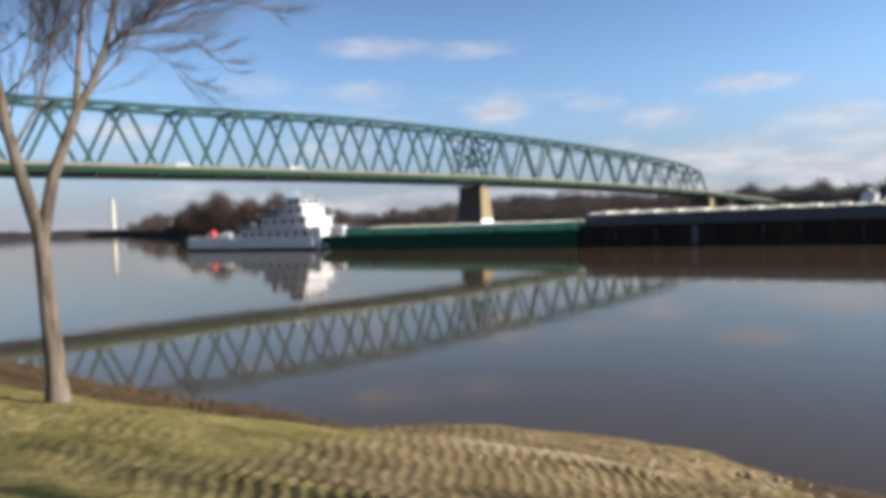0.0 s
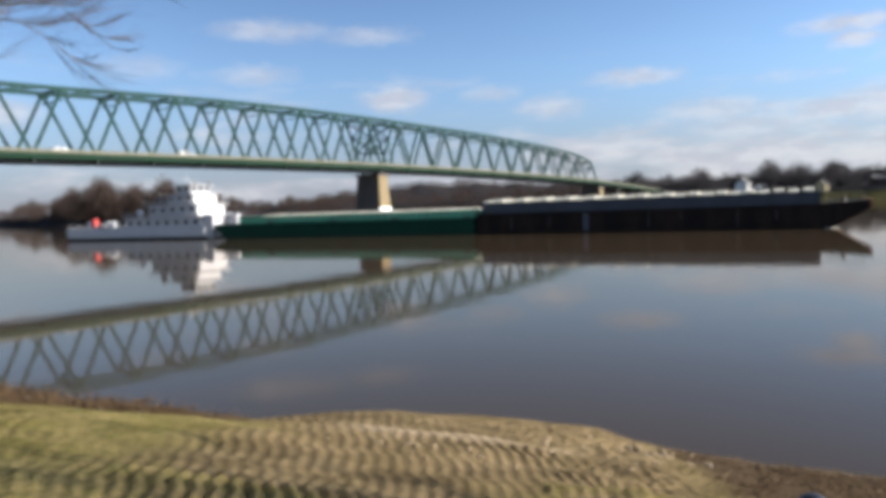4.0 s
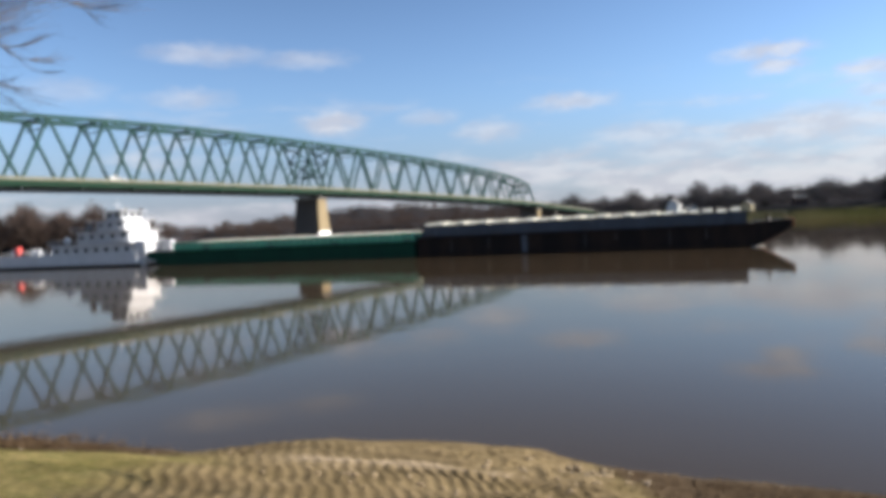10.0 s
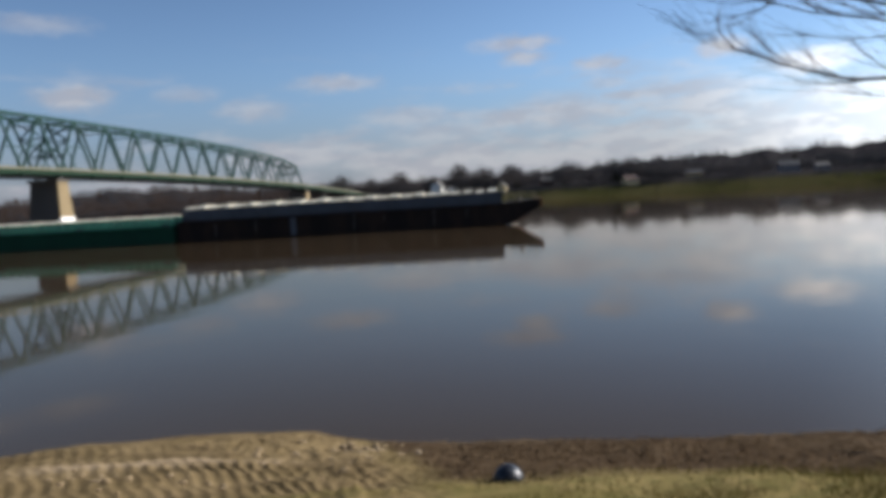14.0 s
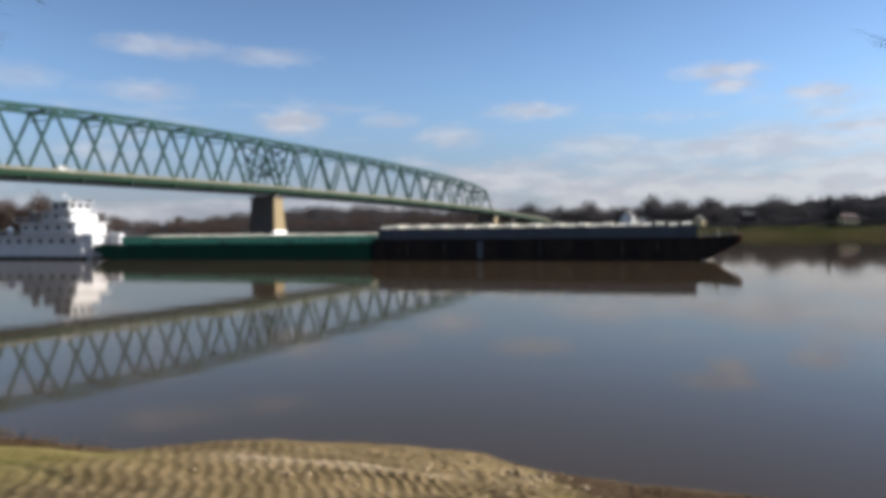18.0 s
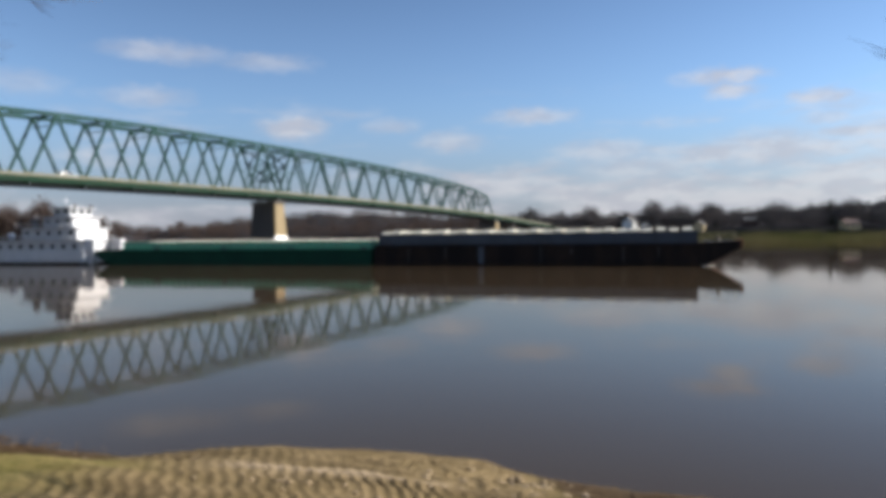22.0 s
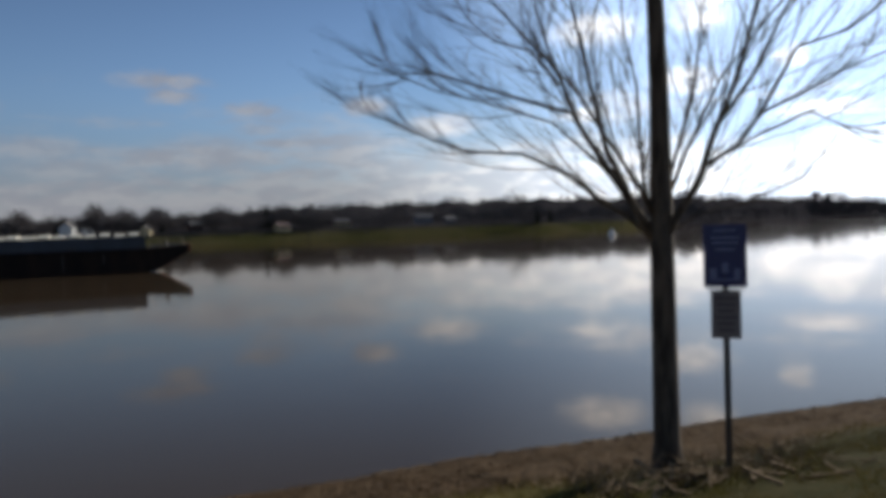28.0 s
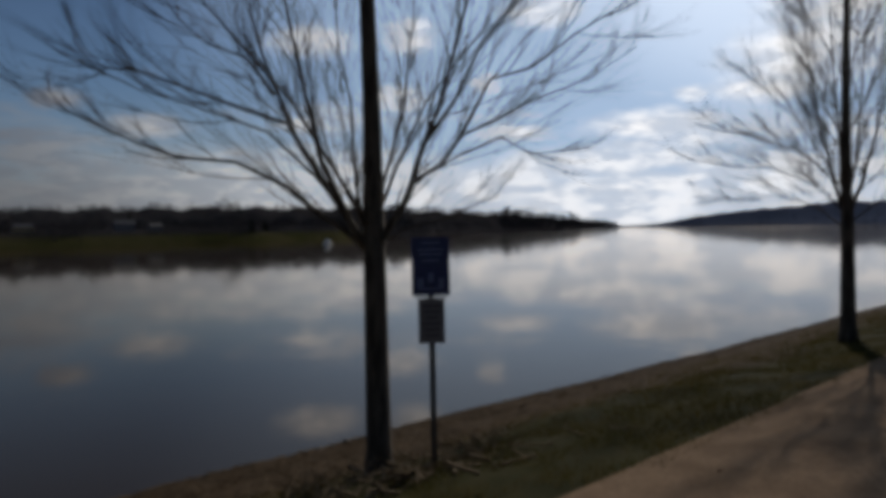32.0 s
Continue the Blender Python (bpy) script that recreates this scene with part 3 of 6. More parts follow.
def make_ground():
    A = np.unique(np.concatenate([-np.geomspace(19, 900, 40)[::-1], np.arange(-19, 4.0, 0.034), np.arange(4.0, 30, 0.2), np.geomspace(30, 900, 50)]))
    S = np.unique(np.concatenate([-np.geomspace(4, 600, 24)[::-1], np.arange(-4, 2.6, 0.25), np.arange(2.6, 15.8, 0.045), np.geomspace(15.8, 40, 16)]))
    a, s = np.meshgrid(A, S)
    z = ground_height(a, s)
    s0 = np.interp(a, SHORE_A, SHORE_S)
    rng = np.random.default_rng(3)
    grain = rng.normal(0, 1, a.shape)
    wob = 0.5 * np.sin(a * 0.8 + 1.0) + 0.35 * np.sin(a * 1.9 + s * 0.7) + 0.2 * np.sin(s * 2.3 - a * 0.6)
    # the spit of sand that a tracked machine has driven over
    lft = np.interp(s, [2.6, 3.3, 4.25, 5.3, 6.8, 8.2, 10.1, 12.8, 16], [-4.2, -4.7, -5.6, -6.0, -6.5, -7.6, -10.4, -12.8, -14]) + 0.45 * wob
    rgt = np.interp(s, [3.0, 5.9, 10, 14.5], [-0.5, -0.8, -1.6, -3.0]) + 0.4 * wob
    sand = smooth(a, lft - 0.8, lft + 0.8) * smooth(rgt - a, -0.5, 0.6) * smooth(s, 2.5 + 0.3 * wob, 3.2 + 0.3 * wob)
    # the treads: wavy cleat ridges that run out towards the water
    gx, gy = NX * s + AX * a, NY * s + AY * a
    wave = 0.034 * np.sin(gy * 4.9 + 0.8 * np.sin(gx * 0.9)) + 0.012 * np.sin(gy * 9.7 + gx * 1.3) + 0.06 * np.sin(gy * 0.7 + gx * 0.5)
    fan = (gx + 0.8 * wave) * (8.0 / (np.maximum(gy, 3.0) + 1.5)) ** 0.65
    ridge = np.sin(fan * 2 * np.pi / 0.15)
    lane = 0.95 + 0.05 * np.sin((gy + 0.2 * np.sin(gx * 0.8)) * 2 * np.pi / 0.62 + 0.6 * np.sin(gx * 3.0))
    tread = (0.5 + 0.5 * np.tanh(1.9 * (ridge + 0.3))) * np.clip(lane + 0.3, 0.25, 1)
    worn_off = 0.35 + 0.65 * smooth(np.sin(a * 0.6 + 1.2) + np.sin(s * 1.1 + 0.5 * a) + 0.5 * np.sin(s * 2.7 - a), -0.9, 0.6)
    reach = smooth(s, 2.6, 3.3) * smooth(s0 - s, 0.3, 1.5) * smooth(a, lft - 0.5, lft + 0.5) * smooth(rgt - a, -0.4, 0.8)
    churned = smooth(gx + 0.25 * wob, 1.9, 3.0)
    crumbs = lumps(rng, gx, gy, 0.13) + 0.8 * lumps(rng, gx, gy, 0.31) + 0.5 * lumps(rng, gx, gy, 0.07)
    z = z + 0.03 * crumbs * reach * (0.06 + 0.94 * churned)
    sand = sand * (1 - 0.75 * smooth(lumps(rng, gx, gy, 0.55) + 0.6 * lumps(rng, gx, gy, 0.2) - 0.5 * (s - 4.1) + 0.5 * churned, 0.2, 0.8))
    sand = sand * (1 - 0.8 * smooth(6.3 - s + 0.5 * wob + 0.8 * lumps(rng, gx, gy, 0.3), 0.0, 1.1) * smooth(gx, 0.7, 1.8))
    z = z + 0.062 * tread * worn_off * reach * (1 - 0.7 * churned) * (1 - 0.75 * smooth(s + 0.5 * wob, 7.6, 10.2)) + 0.05 * sand * np.sin(a * 0.35 + 2) * np.sin(s * 0.8)
    # shade between the tread ridges, put into the soil colour along with damp
    groove_shade = (1 - tread) * worn_off * reach * (1 - 0.6 * churned) * (1 - 0.6 * smooth(s + 0.5 * wob, 7.6, 10.2))
    silt = np.exp(-((a + 5.5 + 0.15 * wob) / 0.75) ** 2 - ((s - 8.7 + 0.2 * wob) / 0.55) ** 2) + 0.7 * np.exp(-((a + 4.3) / 0.9) ** 2 - ((s - 9.3 + 0.3 * wob) / 0.3) ** 2)
    rutted = smooth(4.5 - s + 0.5 * wob + 0.8 * lumps(rng, gx, gy, 0.4), -0.2, 1.0) * smooth(-a, 2.0, 4.0)
    z = z + rutted * (1 - reach) * (0.014 * (lumps(rng, gx, gy, 0.09) + lumps(rng, gx, gy, 0.16)) + 0.022 * tread * worn_off)
    # ruts are coloured darker between the tread ridges
    rutted = rutted * np.clip(0.2 + 0.6 * (1 - tread) * worn_off + 0.3 * lumps(rng, gx, gy, 0.22), 0, 1)
    left = smooth(-a, 12.0, 13.5)
    litter = np.clip(left * smooth(s, 7.2 + 0.6 * wob, 8.6 + 0.6 * wob) + (1 - left) * smooth(s - np.interp(a, [-2, 2, 8, 14], [7.4, 7.0, 6.4, 5.2]), -0.5 + 0.5 * wob, 0.9 + 0.5 * wob), 0, 1) * (1 - sand)
    z = z + litter * 0.012 * grain * smooth(s, 4, 5) + 0.006 * grain * smooth(s, 3.2, 3.6)
    lawn = smooth(a, 2.0 + 0.5 * wob, 5.0 + 0.5 * wob)
    edge = np.interp(a, [-7, -4, -0.5, 3], [-5.0, -2.0, 2.5, 3.22])
    path = 1 - smooth(s, edge - 0.06, edge + 0.06)
    path = path * smooth(s, edge - 5.0, edge - 4.8)
    z = z + 0.025 * path
    wet = smooth(s, s0 - 0.55, s0 - 0.1)
    x, y = NX * s + AX * a, NY * s + AY * a
    n, m = a.shape
    verts = np.stack([x, y, z], -1).reshape(-1, 3)
    i = np.arange(n * m).reshape(n, m)
    faces = np.stack([i[:-1, :-1], i[1:, :-1], i[1:, 1:], i[:-1, 1:]], -1).reshape(-1, 4)
    me = bpy.data.meshes.new("ground")
    me.vertices.add(len(verts))
    me.vertices.foreach_set("co", verts.ravel())
    me.loops.add(faces.size)
    me.loops.foreach_set("vertex_index", faces.ravel())
    me.polygons.add(len(faces))
    me.polygons.foreach_set("loop_start", np.arange(len(faces)) * 4)
    me.polygons.foreach_set("use_smooth", np.ones(len(faces), bool))
    me.update(calc_edges=True)
    me.validate()
    for name, arr in (("sand", sand), ("litter", litter), ("lawn", lawn), ("path", path), ("wet", wet), ("groove_shade", groove_shade), ("rutted", rutted), ("silt", np.clip(silt, 0, 1))):
        me.attributes.new(name, "FLOAT", "POINT").data.foreach_set("value", arr.ravel().astype(np.float32))
    me.materials.append(MAT_GROUND)
    return tagged(new("ground", me), "grassy river bank with tracked sand and brown leaf litter", "ground", kind="structure")


make_ground()


def make_water_sheet():
    sh = Shape()
    sh.v = [(-4600, -4600, 0), (4600, -4600, 0), (4600, 4600, 0), (-4600, 4600, 0)]
    sh.f = [(0, 1, 2, 3)]
    return tagged(part("water", sh, MAT_WATER), "calm muddy brown river mirroring sky and bridge", "river", kind="structure")


make_water_sheet()

# far land: by bearing, the far waterline and the skyline of its hills
BANK_AZ = [-75, -40, -26, -22, -20, -10, -6, 0, 10, 20, 30, 40, 54, 66, 72, 79, 85, 90, 93.6, 95.2, 97, 100, 106, 115, 124, 132]
BANK_R = [1200, 1500, 1500, 900, 560, 540, 700, 640, 540, 485, 455, 440, 455, 490, 560, 760, 1150, 1900, 3300, 3700, 3300, 2300, 1600, 1250, 900, 700]
SKY_AZ = [-75, -40, -30, -23, -20, -16.5, -12, -9, -4, 0, 3, 6, 12, 20, 26, 33, 38, 45, 52, 63, 75, 83, 88, 92, 93.6, 94.4, 97, 100, 106, 115, 132]
SKY_EL = [1.0, 0.5, 0.3, 0.3, 0.6, 0.8, 0.7, 0.5, 0.55, 1.1, 1.4, 1.7, 1.6, 1.2, 1.0, 1.1, 1.4, 1.8, 1.9, 2.0, 1.75, 1.3, 0.95, 0.5, 0.3, 0.02, 0.12, 0.62, 1.25, 1.6, 2.0]
EYE = 5.1


def far_height(az, r):
    """Height of the far land at a bearing and distance."""
    rb = np.interp(az, BANK_AZ, BANK_R)
    el = np.interp(az, SKY_AZ, SKY_EL)
    crest = np.maximum(rb + 260, 900.0)
    top = EYE + np.tan(np.radians(el)) * crest
    foot = np.minimum(8.6, top * 0.8)
    t = np.clip((r - rb) / 46.0, 0, 1)
    z = -1.2 + (foot + 1.2) * t
    u = np.clip((r - rb - 60) / (crest - rb - 60), 0, 1)
    lump = 1 + 0.05 * np.sin(az * 1.7 + r * 0.01) + 0.03 * np.sin(az * 4.1 + 1)
    z = z + (np.maximum(top * lump - foot, 0)) * u * u * (3 - 2 * u)
    return np.where(r > crest + 500, z * 0.96, z)


def make_far_land():
    az = np.arange(-75, 132.1, 0.4)
    fr = np.concatenate([np.linspace(-8, 60, 12), np.geomspace(75, 1500, 22)])
    A, F = np.meshgrid(az, fr)
    R = np.interp(A, BANK_AZ, BANK_R) + F
    Z = far_height(A, R)
    X, Y = R * np.sin(np.radians(A)), R * np.cos(np.radians(A))
    n, m = A.shape
    verts = np.stack([X, Y, Z], -1).reshape(-1, 3)
    i = np.arange(n * m).reshape(n, m)
    faces = np.stack([i[:-1, :-1], i[:-1, 1:], i[1:, 1:], i[1:, :-1]], -1).reshape(-1, 4)
    me = bpy.data.meshes.new("far_bank")
    me.from_pydata([tuple(map(float, v)) for v in verts], [], [tuple(map(int, q)) for q in faces])
    field = (smooth(A, 25, 27) * (1 - smooth(A, 73, 77)) * (1 - smooth(F, 24, 42)) * smooth(F, 1, 5))
    me.attributes.new("field", "FLOAT", "POINT").data.foreach_set("value", field.ravel().astype(np.float32))
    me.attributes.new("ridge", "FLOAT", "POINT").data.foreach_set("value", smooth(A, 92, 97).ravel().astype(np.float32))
    me.polygons.foreach_set("use_smooth", [True] * len(me.polygons))
    me.materials.append(MAT_FARLAND)
    return tagged(new("far_bank", me), "far river bank with green field and wooded brown hills", "hillside", kind="structure")


make_far_land()

# ------------------------------------------------------------------ bridge
PANEL = 14.98
bridge = thing("truss_bridge", pose(15.58, 263.61, 0, 0, 0, 44.66), "green painted steel truss road bridge on concrete piers across the river", "bridge")
GAP = 10.05


def floor_z(u):
    """Underside of the bridge floor above the water."""
    return lerp(u, [-240, -75, -45, 0, 30, 60, 90, 120, 150, 172, 185, 210, 245, 280, 320], [18.4, 18.6, 18.5, 18.26, 17.8, 17.3, 16.6, 15.8, 14.9, 14.2, 13.6, 12.1, 10.1, 7.8, 5.0])


def chord_z(u):
    return lerp(u, [-240, -150, -110, -75, -45, 0, 30, 60, 90, 120, 150, 158, 173], [35.0, 36.0, 36.8, 37.9, 38.2, 37.6, 36.9, 36.1, 34.8, 33.3, 31.1, 30.0, 26.9])


# lower joints stand on whole panels counted from the river pier, upper joints halfway between
LOW_U = [PANEL * k for k in range(-16, 13)]
TOP_U = [PANEL * (k + 0.5) for k in range(-16, 12)]


def truss(y):
    top = [(u, y, chord_z(u) - 0.5) for u in TOP_U]
    low = [(u, y, floor_z(u) + 1.9) for u in LOW_U]
    for p, q in zip(top, top[1:]):
        part("top_chord", Shape().beam(p, q, 0.7, 1.0), MAT_GREEN, bridge)
    for p, q in zip(low, low[1:]):
        part("bottom_chord", Shape().beam(p, q, 0.6, 0.9), MAT_GREEN, bridge)
    for i, t in enumerate(top):
        part("diagonal", Shape().beam(low[i], t, 0.6, 0.66, (1, 0, 0)), MAT_GREEN, bridge)
        part("diagonal", Shape().beam(t, low[i + 1], 0.6, 0.66, (1, 0, 0)), MAT_GREEN, bridge)
        x, yy, z = t
        part("gusset", Shape().box((x, yy, z - 0.6), (2.2, 0.8, 1.9)), MAT_GREEN, bridge, bevel=0.3)
    for x, yy, z in low:
        part("gusset", Shape().box((x, yy, z + 0.5), (2.0, 0.75, 1.5)), MAT_GREEN, bridge, bevel=0.3)
    return top, low


near_top, near_low = truss(0.0)
far_top, far_low = truss(GAP)
for i in range(len(near_top)):
    a, b = Vector(near_top[i]), Vector(far_top[i])
    part("cross_strut", Shape().beam(a, b, 0.4, 0.5), MAT_GREEN, bridge)
    down = Vector((0, 0, -2.6))
    part("sway_brace", Shape().beam(a + down, b + down, 0.22, 0.3).beam(a + down, (a + b) / 2, 0.18, 0.22, (1, 0, 0)).beam(b + down, (a + b) / 2, 0.18, 0.22, (1, 0, 0)), MAT_GREEN, bridge)
    if i + 1 < len(near_top):
        part("lateral_brace", Shape().beam(near_top[i], far_top[i + 1], 0.2, 0.25).beam(far_top[i], near_top[i + 1], 0.2, 0.25), MAT_GREEN, bridge)
# crossed bracing between the leaning posts on both sides of the river pier
pier_joint = LOW_U.index(0.0)
for i in (pier_joint - 1, pier_joint):
    sway = Shape()
    for f0, f1 in ((0.3, 0.62), (0.62, 0.95)):
        a0, a1 = (Vector(near_low[pier_joint]).lerp(Vector(near_top[i]), f) for f in (f0, f1))
        b0, b1 = (Vector(far_low[pier_joint]).lerp(Vector(far_top[i]), f) for f in (f0, f1))
        for p, q in ((a0, b1), (b0, a1), (a0, b0)):
            sway.beam(p, q, 0.42, 0.5, (1, 0, 0))
    part("pier_frame", sway, MAT_GREEN, bridge)
# short struts that halve the panels beside the river pier
for y in (0.0, GAP):
    for i, side in ((pier_joint - 1, -1), (pier_joint, 1)):
        foot = Vector((side * PANEL, y, floor_z(side * PANEL) + 1.9))
        top_joint = Vector((side * PANEL / 2, y, chord_z(side * PANEL / 2) - 0.5))
        half = Vector((0, y, floor_z(0) + 1.9)).lerp(top_joint, 0.5)
        part("sub_brace", Shape().beam(half, (side * PANEL / 2, y, floor_z(side * PANEL / 2) + 2.0), 0.3, 0.34, (1, 0, 0)).beam(half, foot.lerp(top_joint, 0.5), 0.3, 0.34), MAT_GREEN, bridge)
# the end portal and its leaning posts
end_top, end_low = TOP_U[-1], LOW_U[-1]
for y in (0.0, GAP):
    part("end_post", Shape().beam((end_low, y, floor_z(end_low) + 1.9), (end_top, y, chord_z(end_top) - 0.5), 0.75, 0.9, (1, 0, 0)), MAT_GREEN, bridge)
portal = Shape()
p0, p1 = Vector((end_top, 0, chord_z(end_top) - 0.6)), Vector((end_top, GAP, chord_z(end_top) - 0.6))
fall = Vector(((end_low - end_top) * 0.36, 0, -4.2))
portal.beam(p0, p1, 0.5, 0.9).beam(p0 + fall, p1 + fall, 0.4, 0.6)
for k in range(4):
    q0, q1 = p0.lerp(p1, k / 4), p0.lerp(p1, (k + 1) / 4)
    portal.beam(q0 + (fall if k % 2 else Vector()), q1 + (Vector() if k % 2 else fall), 0.35, 0.35, (1, 0, 0))
part("portal_frame", portal, MAT_GREEN, bridge)

steps = LOW_U + [203, 226, 250, 275, 300, 320]
for u, v in zip(steps, steps[1:]):
    fu, fv = floor_z(u), floor_z(v)
    for y in (-0.9, GAP + 0.9):
        part("edge_girder", Shape().beam((u, y, fu + 1.6), (v, y, fv + 1.6), 0.35, 1.5), MAT_GREENDK, bridge)
        part("parapet", Shape().beam((u, y, fu + 2.7), (v, y, fv + 2.7), 0.3, 0.7), MAT_CONCRETE, bridge)
        part("hand_rail", Shape().beam((u, y, fu + 3.3), (v, y, fv + 3.3), 0.1, 0.12), MAT_RAIL, bridge)
    part("deck_slab", Shape().beam((u, GAP / 2, fu + 2.2), (v, GAP / 2, fv + 2.2), GAP + 1.4, 0.3), MAT_CONCRETE, bridge)
    part("roadway", Shape().beam((u, GAP / 2, fu + 2.39), (v, GAP / 2, fv + 2.39), GAP - 1.4, 0.06), MAT_ASPHALT, bridge)
    for y in (1.6, GAP / 2, GAP - 1.6):
        part("stringer", Shape().beam((u, y, fu + 0.75), (v, y, fv + 0.75), 0.3, 1.5), MAT_UNDERSTEEL, bridge)
    part("floor_beam", Shape().box((u, GAP / 2, fu + 0.9), (0.5, GAP + 1.2, 1.6)), MAT_UNDERSTEEL, bridge)


def river_pier(u, lx, ly, top, flare):
    sh = Shape()
    a, b, c, d = lx / 2, ly / 2, lx / 2 + flare, ly / 2 + flare
    y = GAP / 2
    sh.quad_box([(u - c, y - d, -3), (u + c, y - d, -3), (u + c, y + d, -3), (u - c, y + d, -3), (u - a, y - b, top), (u + a, y - b, top), (u + a, y + b, top), (u - a, y + b, top)])
    p = part("pier", sh, MAT_PIER, bridge, "battered buff concrete river pier", bevel=0.15)
    part("pier_cap", Shape().box((u, y, top + 0.4), (lx + 0.8, ly + 1.4, 0.8)), MAT_PIER, p, bevel=0.08)
    part("footing", Shape().box((u, y, -0.2), (lx + 4.0, ly + 4.0, 3.4)), MAT_PIER, p, bevel=0.3)
    m, e = a + flare * (1 - 5.5 / top) * 0.9, y - b - flare * (1 - 5.5 / top) * 0.95
    # lighter slab that puts the sunlit look of the nose into its colour
    part("nose_lit_slab", Shape().quad_box([(u - m - 0.05, e - 0.35, 5.5), (u + m + 0.05, e - 0.35, 5.5), (u + m + 0.05, e + 0.5, 5.5), (u - m - 0.05, e + 0.5, 5.5),
                                          (u - a - 0.05, y - b - 0.3, top), (u + a + 0.05, y - b - 0.3, top), (u + a + 0.05, y - b + 0.5, top), (u - a - 0.05, y - b + 0.5, top)]), MAT_PIERLIT, p, "slab on the pier nose in a sunlit tone of the concrete", bevel=0.05)
    # white slab over the lowest part of the nose
    part("pale_foot", Shape().quad_box([(u - c - 0.1, y - d - 0.4, -1), (u + c + 0.1, y - d - 0.4, -1), (u + c + 0.1, y - d + 0.5, -1), (u - c - 0.1, y - d + 0.5, -1),
                                         (u - m - 0.1, e - 0.4, 5.6), (u + m + 0.1, e - 0.4, 5.6), (u + m + 0.1, e + 0.5, 5.6), (u - m - 0.1, e + 0.5, 5.6)]), MAT_SIDING, p, "pale slab at the foot of the pier nose")
    for s in (0.8, GAP - 0.8):
        part("bearing", Shape().box((u, s, top + 1.05), (1.0, 0.9, 0.5)), MAT_DARKSTEEL, p)


river_pier(0, 4.4, 10.6, floor_z(0) - 1.3, 1.1)
river_pier(-225, 4.4, 10.6, floor_z(-225) - 1.3, 1.1)
river_pier(184, 4.0, 10.6, floor_z(184) - 1.3, 0.7)
for u in (209, 245, 282):
    top = floor_z(u) - 1.5
    bent = part("bent_cap", Shape().box((u, GAP / 2, top + 0.7), (1.8, GAP + 1.0, 1.5)), MAT_PIER, bridge, bevel=0.1)
    for y in (1.0, GAP - 1.0):
        part("column", Shape().box((u, y, top / 2 - 1.5), (2.2, 2.2, top + 3.2)), MAT_PIER, bent, bevel=0.15)

# ------------------------------------------------------------------ tow of barges
TOW = pose(73.1, 91.1, 0, 0, 0, -33.6)
WIDE = 10.7


def hull_shape(x0, x1, rake0, rake1, deck, sheer, draft=0.7):
    """A barge hull from x0 (stern) to x1 (bow), with raked ends."""
    sh = Shape()
    rows = []
    n = 12
    for i in range(n + 1):
        t = i / n
        if rake1 and t > 0.5:
            x = x1 - rake1 + rake1 * (t - 0.5) * 2
            k = (t - 0.5) * 2
            rows.append((x, -draft + (deck + sheer - 1.1 + draft) * k ** 1.25, deck + sheer * k))
        elif rake0 and t <= 0.5:
            k = 1 - t * 2
            rows.append((x0 + rake0 * t * 2, -draft + (deck - 1.1 + draft) * k ** 1.25, deck))
        else:
            x = x0 + (x1 - rake1 - x0) * t * 2 if t <= 0.5 else x1 * 1.0
            rows.append((x, -draft, deck))
    keep = []
    for r in rows:
        if not keep or r[0] > keep[-1][0] + 0.01:
            keep.append(r)
    for x, zb, zt in keep:
        sh.v += [(x, 0, zb), (x, WIDE, zb), (x, WIDE, zt), (x, 0, zt)]
    for i in range(len(keep) - 1):
        k = 4 * i
        sh.f += [(k + j, k + (j + 1) % 4, k + 4 + (j + 1) % 4, k + 4 + j) for j in range(4)]
    m = 4 * (len(keep) - 1)
    sh.f += [(0, 3, 2, 1), (m, m + 1, m + 2, m + 3)]
    return sh


def covers(parent, x0, x1, z, count, high, gap, bulge):
    """Arched hatch covers across the hold, one after another."""
    step = (x1 - x0) / count
    y0, y1 = 1.5, WIDE - 1.5
    outline = [(y0, z)] + [(y0 + (y1 - y0) * i / 10, z + high * (0.2 + 0.8 * math.sin(math.pi * i / 10))) for i in range(11)] + [(y1, z)]
    me = Shape().prism(outline, 0, step - gap).mesh("hatch_cover")
    me.materials.append(MAT_COVER)
    for i in range(count):
        c = part("hatch_cover", me, MAT_COVER, parent)
        c.location = (x0 + i * step, 0, bulge * (i % 2))


def fittings(parent, xs, z, mat):
    """Pairs of mooring bitts and deck cleats along both gunwales."""
    me = Shape().tube([(-0.35, 0, 0), (-0.35, 0, 0.55)], [0.14, 0.14], 8).tube([(0.35, 0, 0), (0.35, 0, 0.55)], [0.14, 0.14], 8).box((0, 0, 0.05), (1.2, 0.5, 0.1)).mesh("bitt")
    me.materials.append(mat)
    for x in xs:
        for y in (0.4, WIDE - 0.4):
            b = part("bitt", me, mat, parent)
            b.location = (x, y, z)


black = thing("black_barge", TOW, "long black open-hopper barge with slate coaming and white hatch covers", "barge", "barges in the tow")
part("hull", hull_shape(-59.4, 0, 0, 7.0, 3.5, 0.45), MAT_BLACK, black, "black painted steel hull")
part("headlog", Shape().box((0.05, WIDE / 2, 3.4), (0.35, WIDE, 1.3)), MAT_RUST, black, "rusty head log")
part("rake_plate", Shape().quad_box([(-5.2, 0.12, -0.25), (-5.2, WIDE - 0.12, -0.25), (-5.0, WIDE - 0.12, -0.1), (-5.0, 0.12, -0.1), (0.06, 0.12, 2.72), (0.06, WIDE - 0.12, 2.72), (0.2, WIDE - 0.12, 2.8), (0.2, 0.12, 2.8)]), MAT_RUST, black, "rusty raked bow plating")
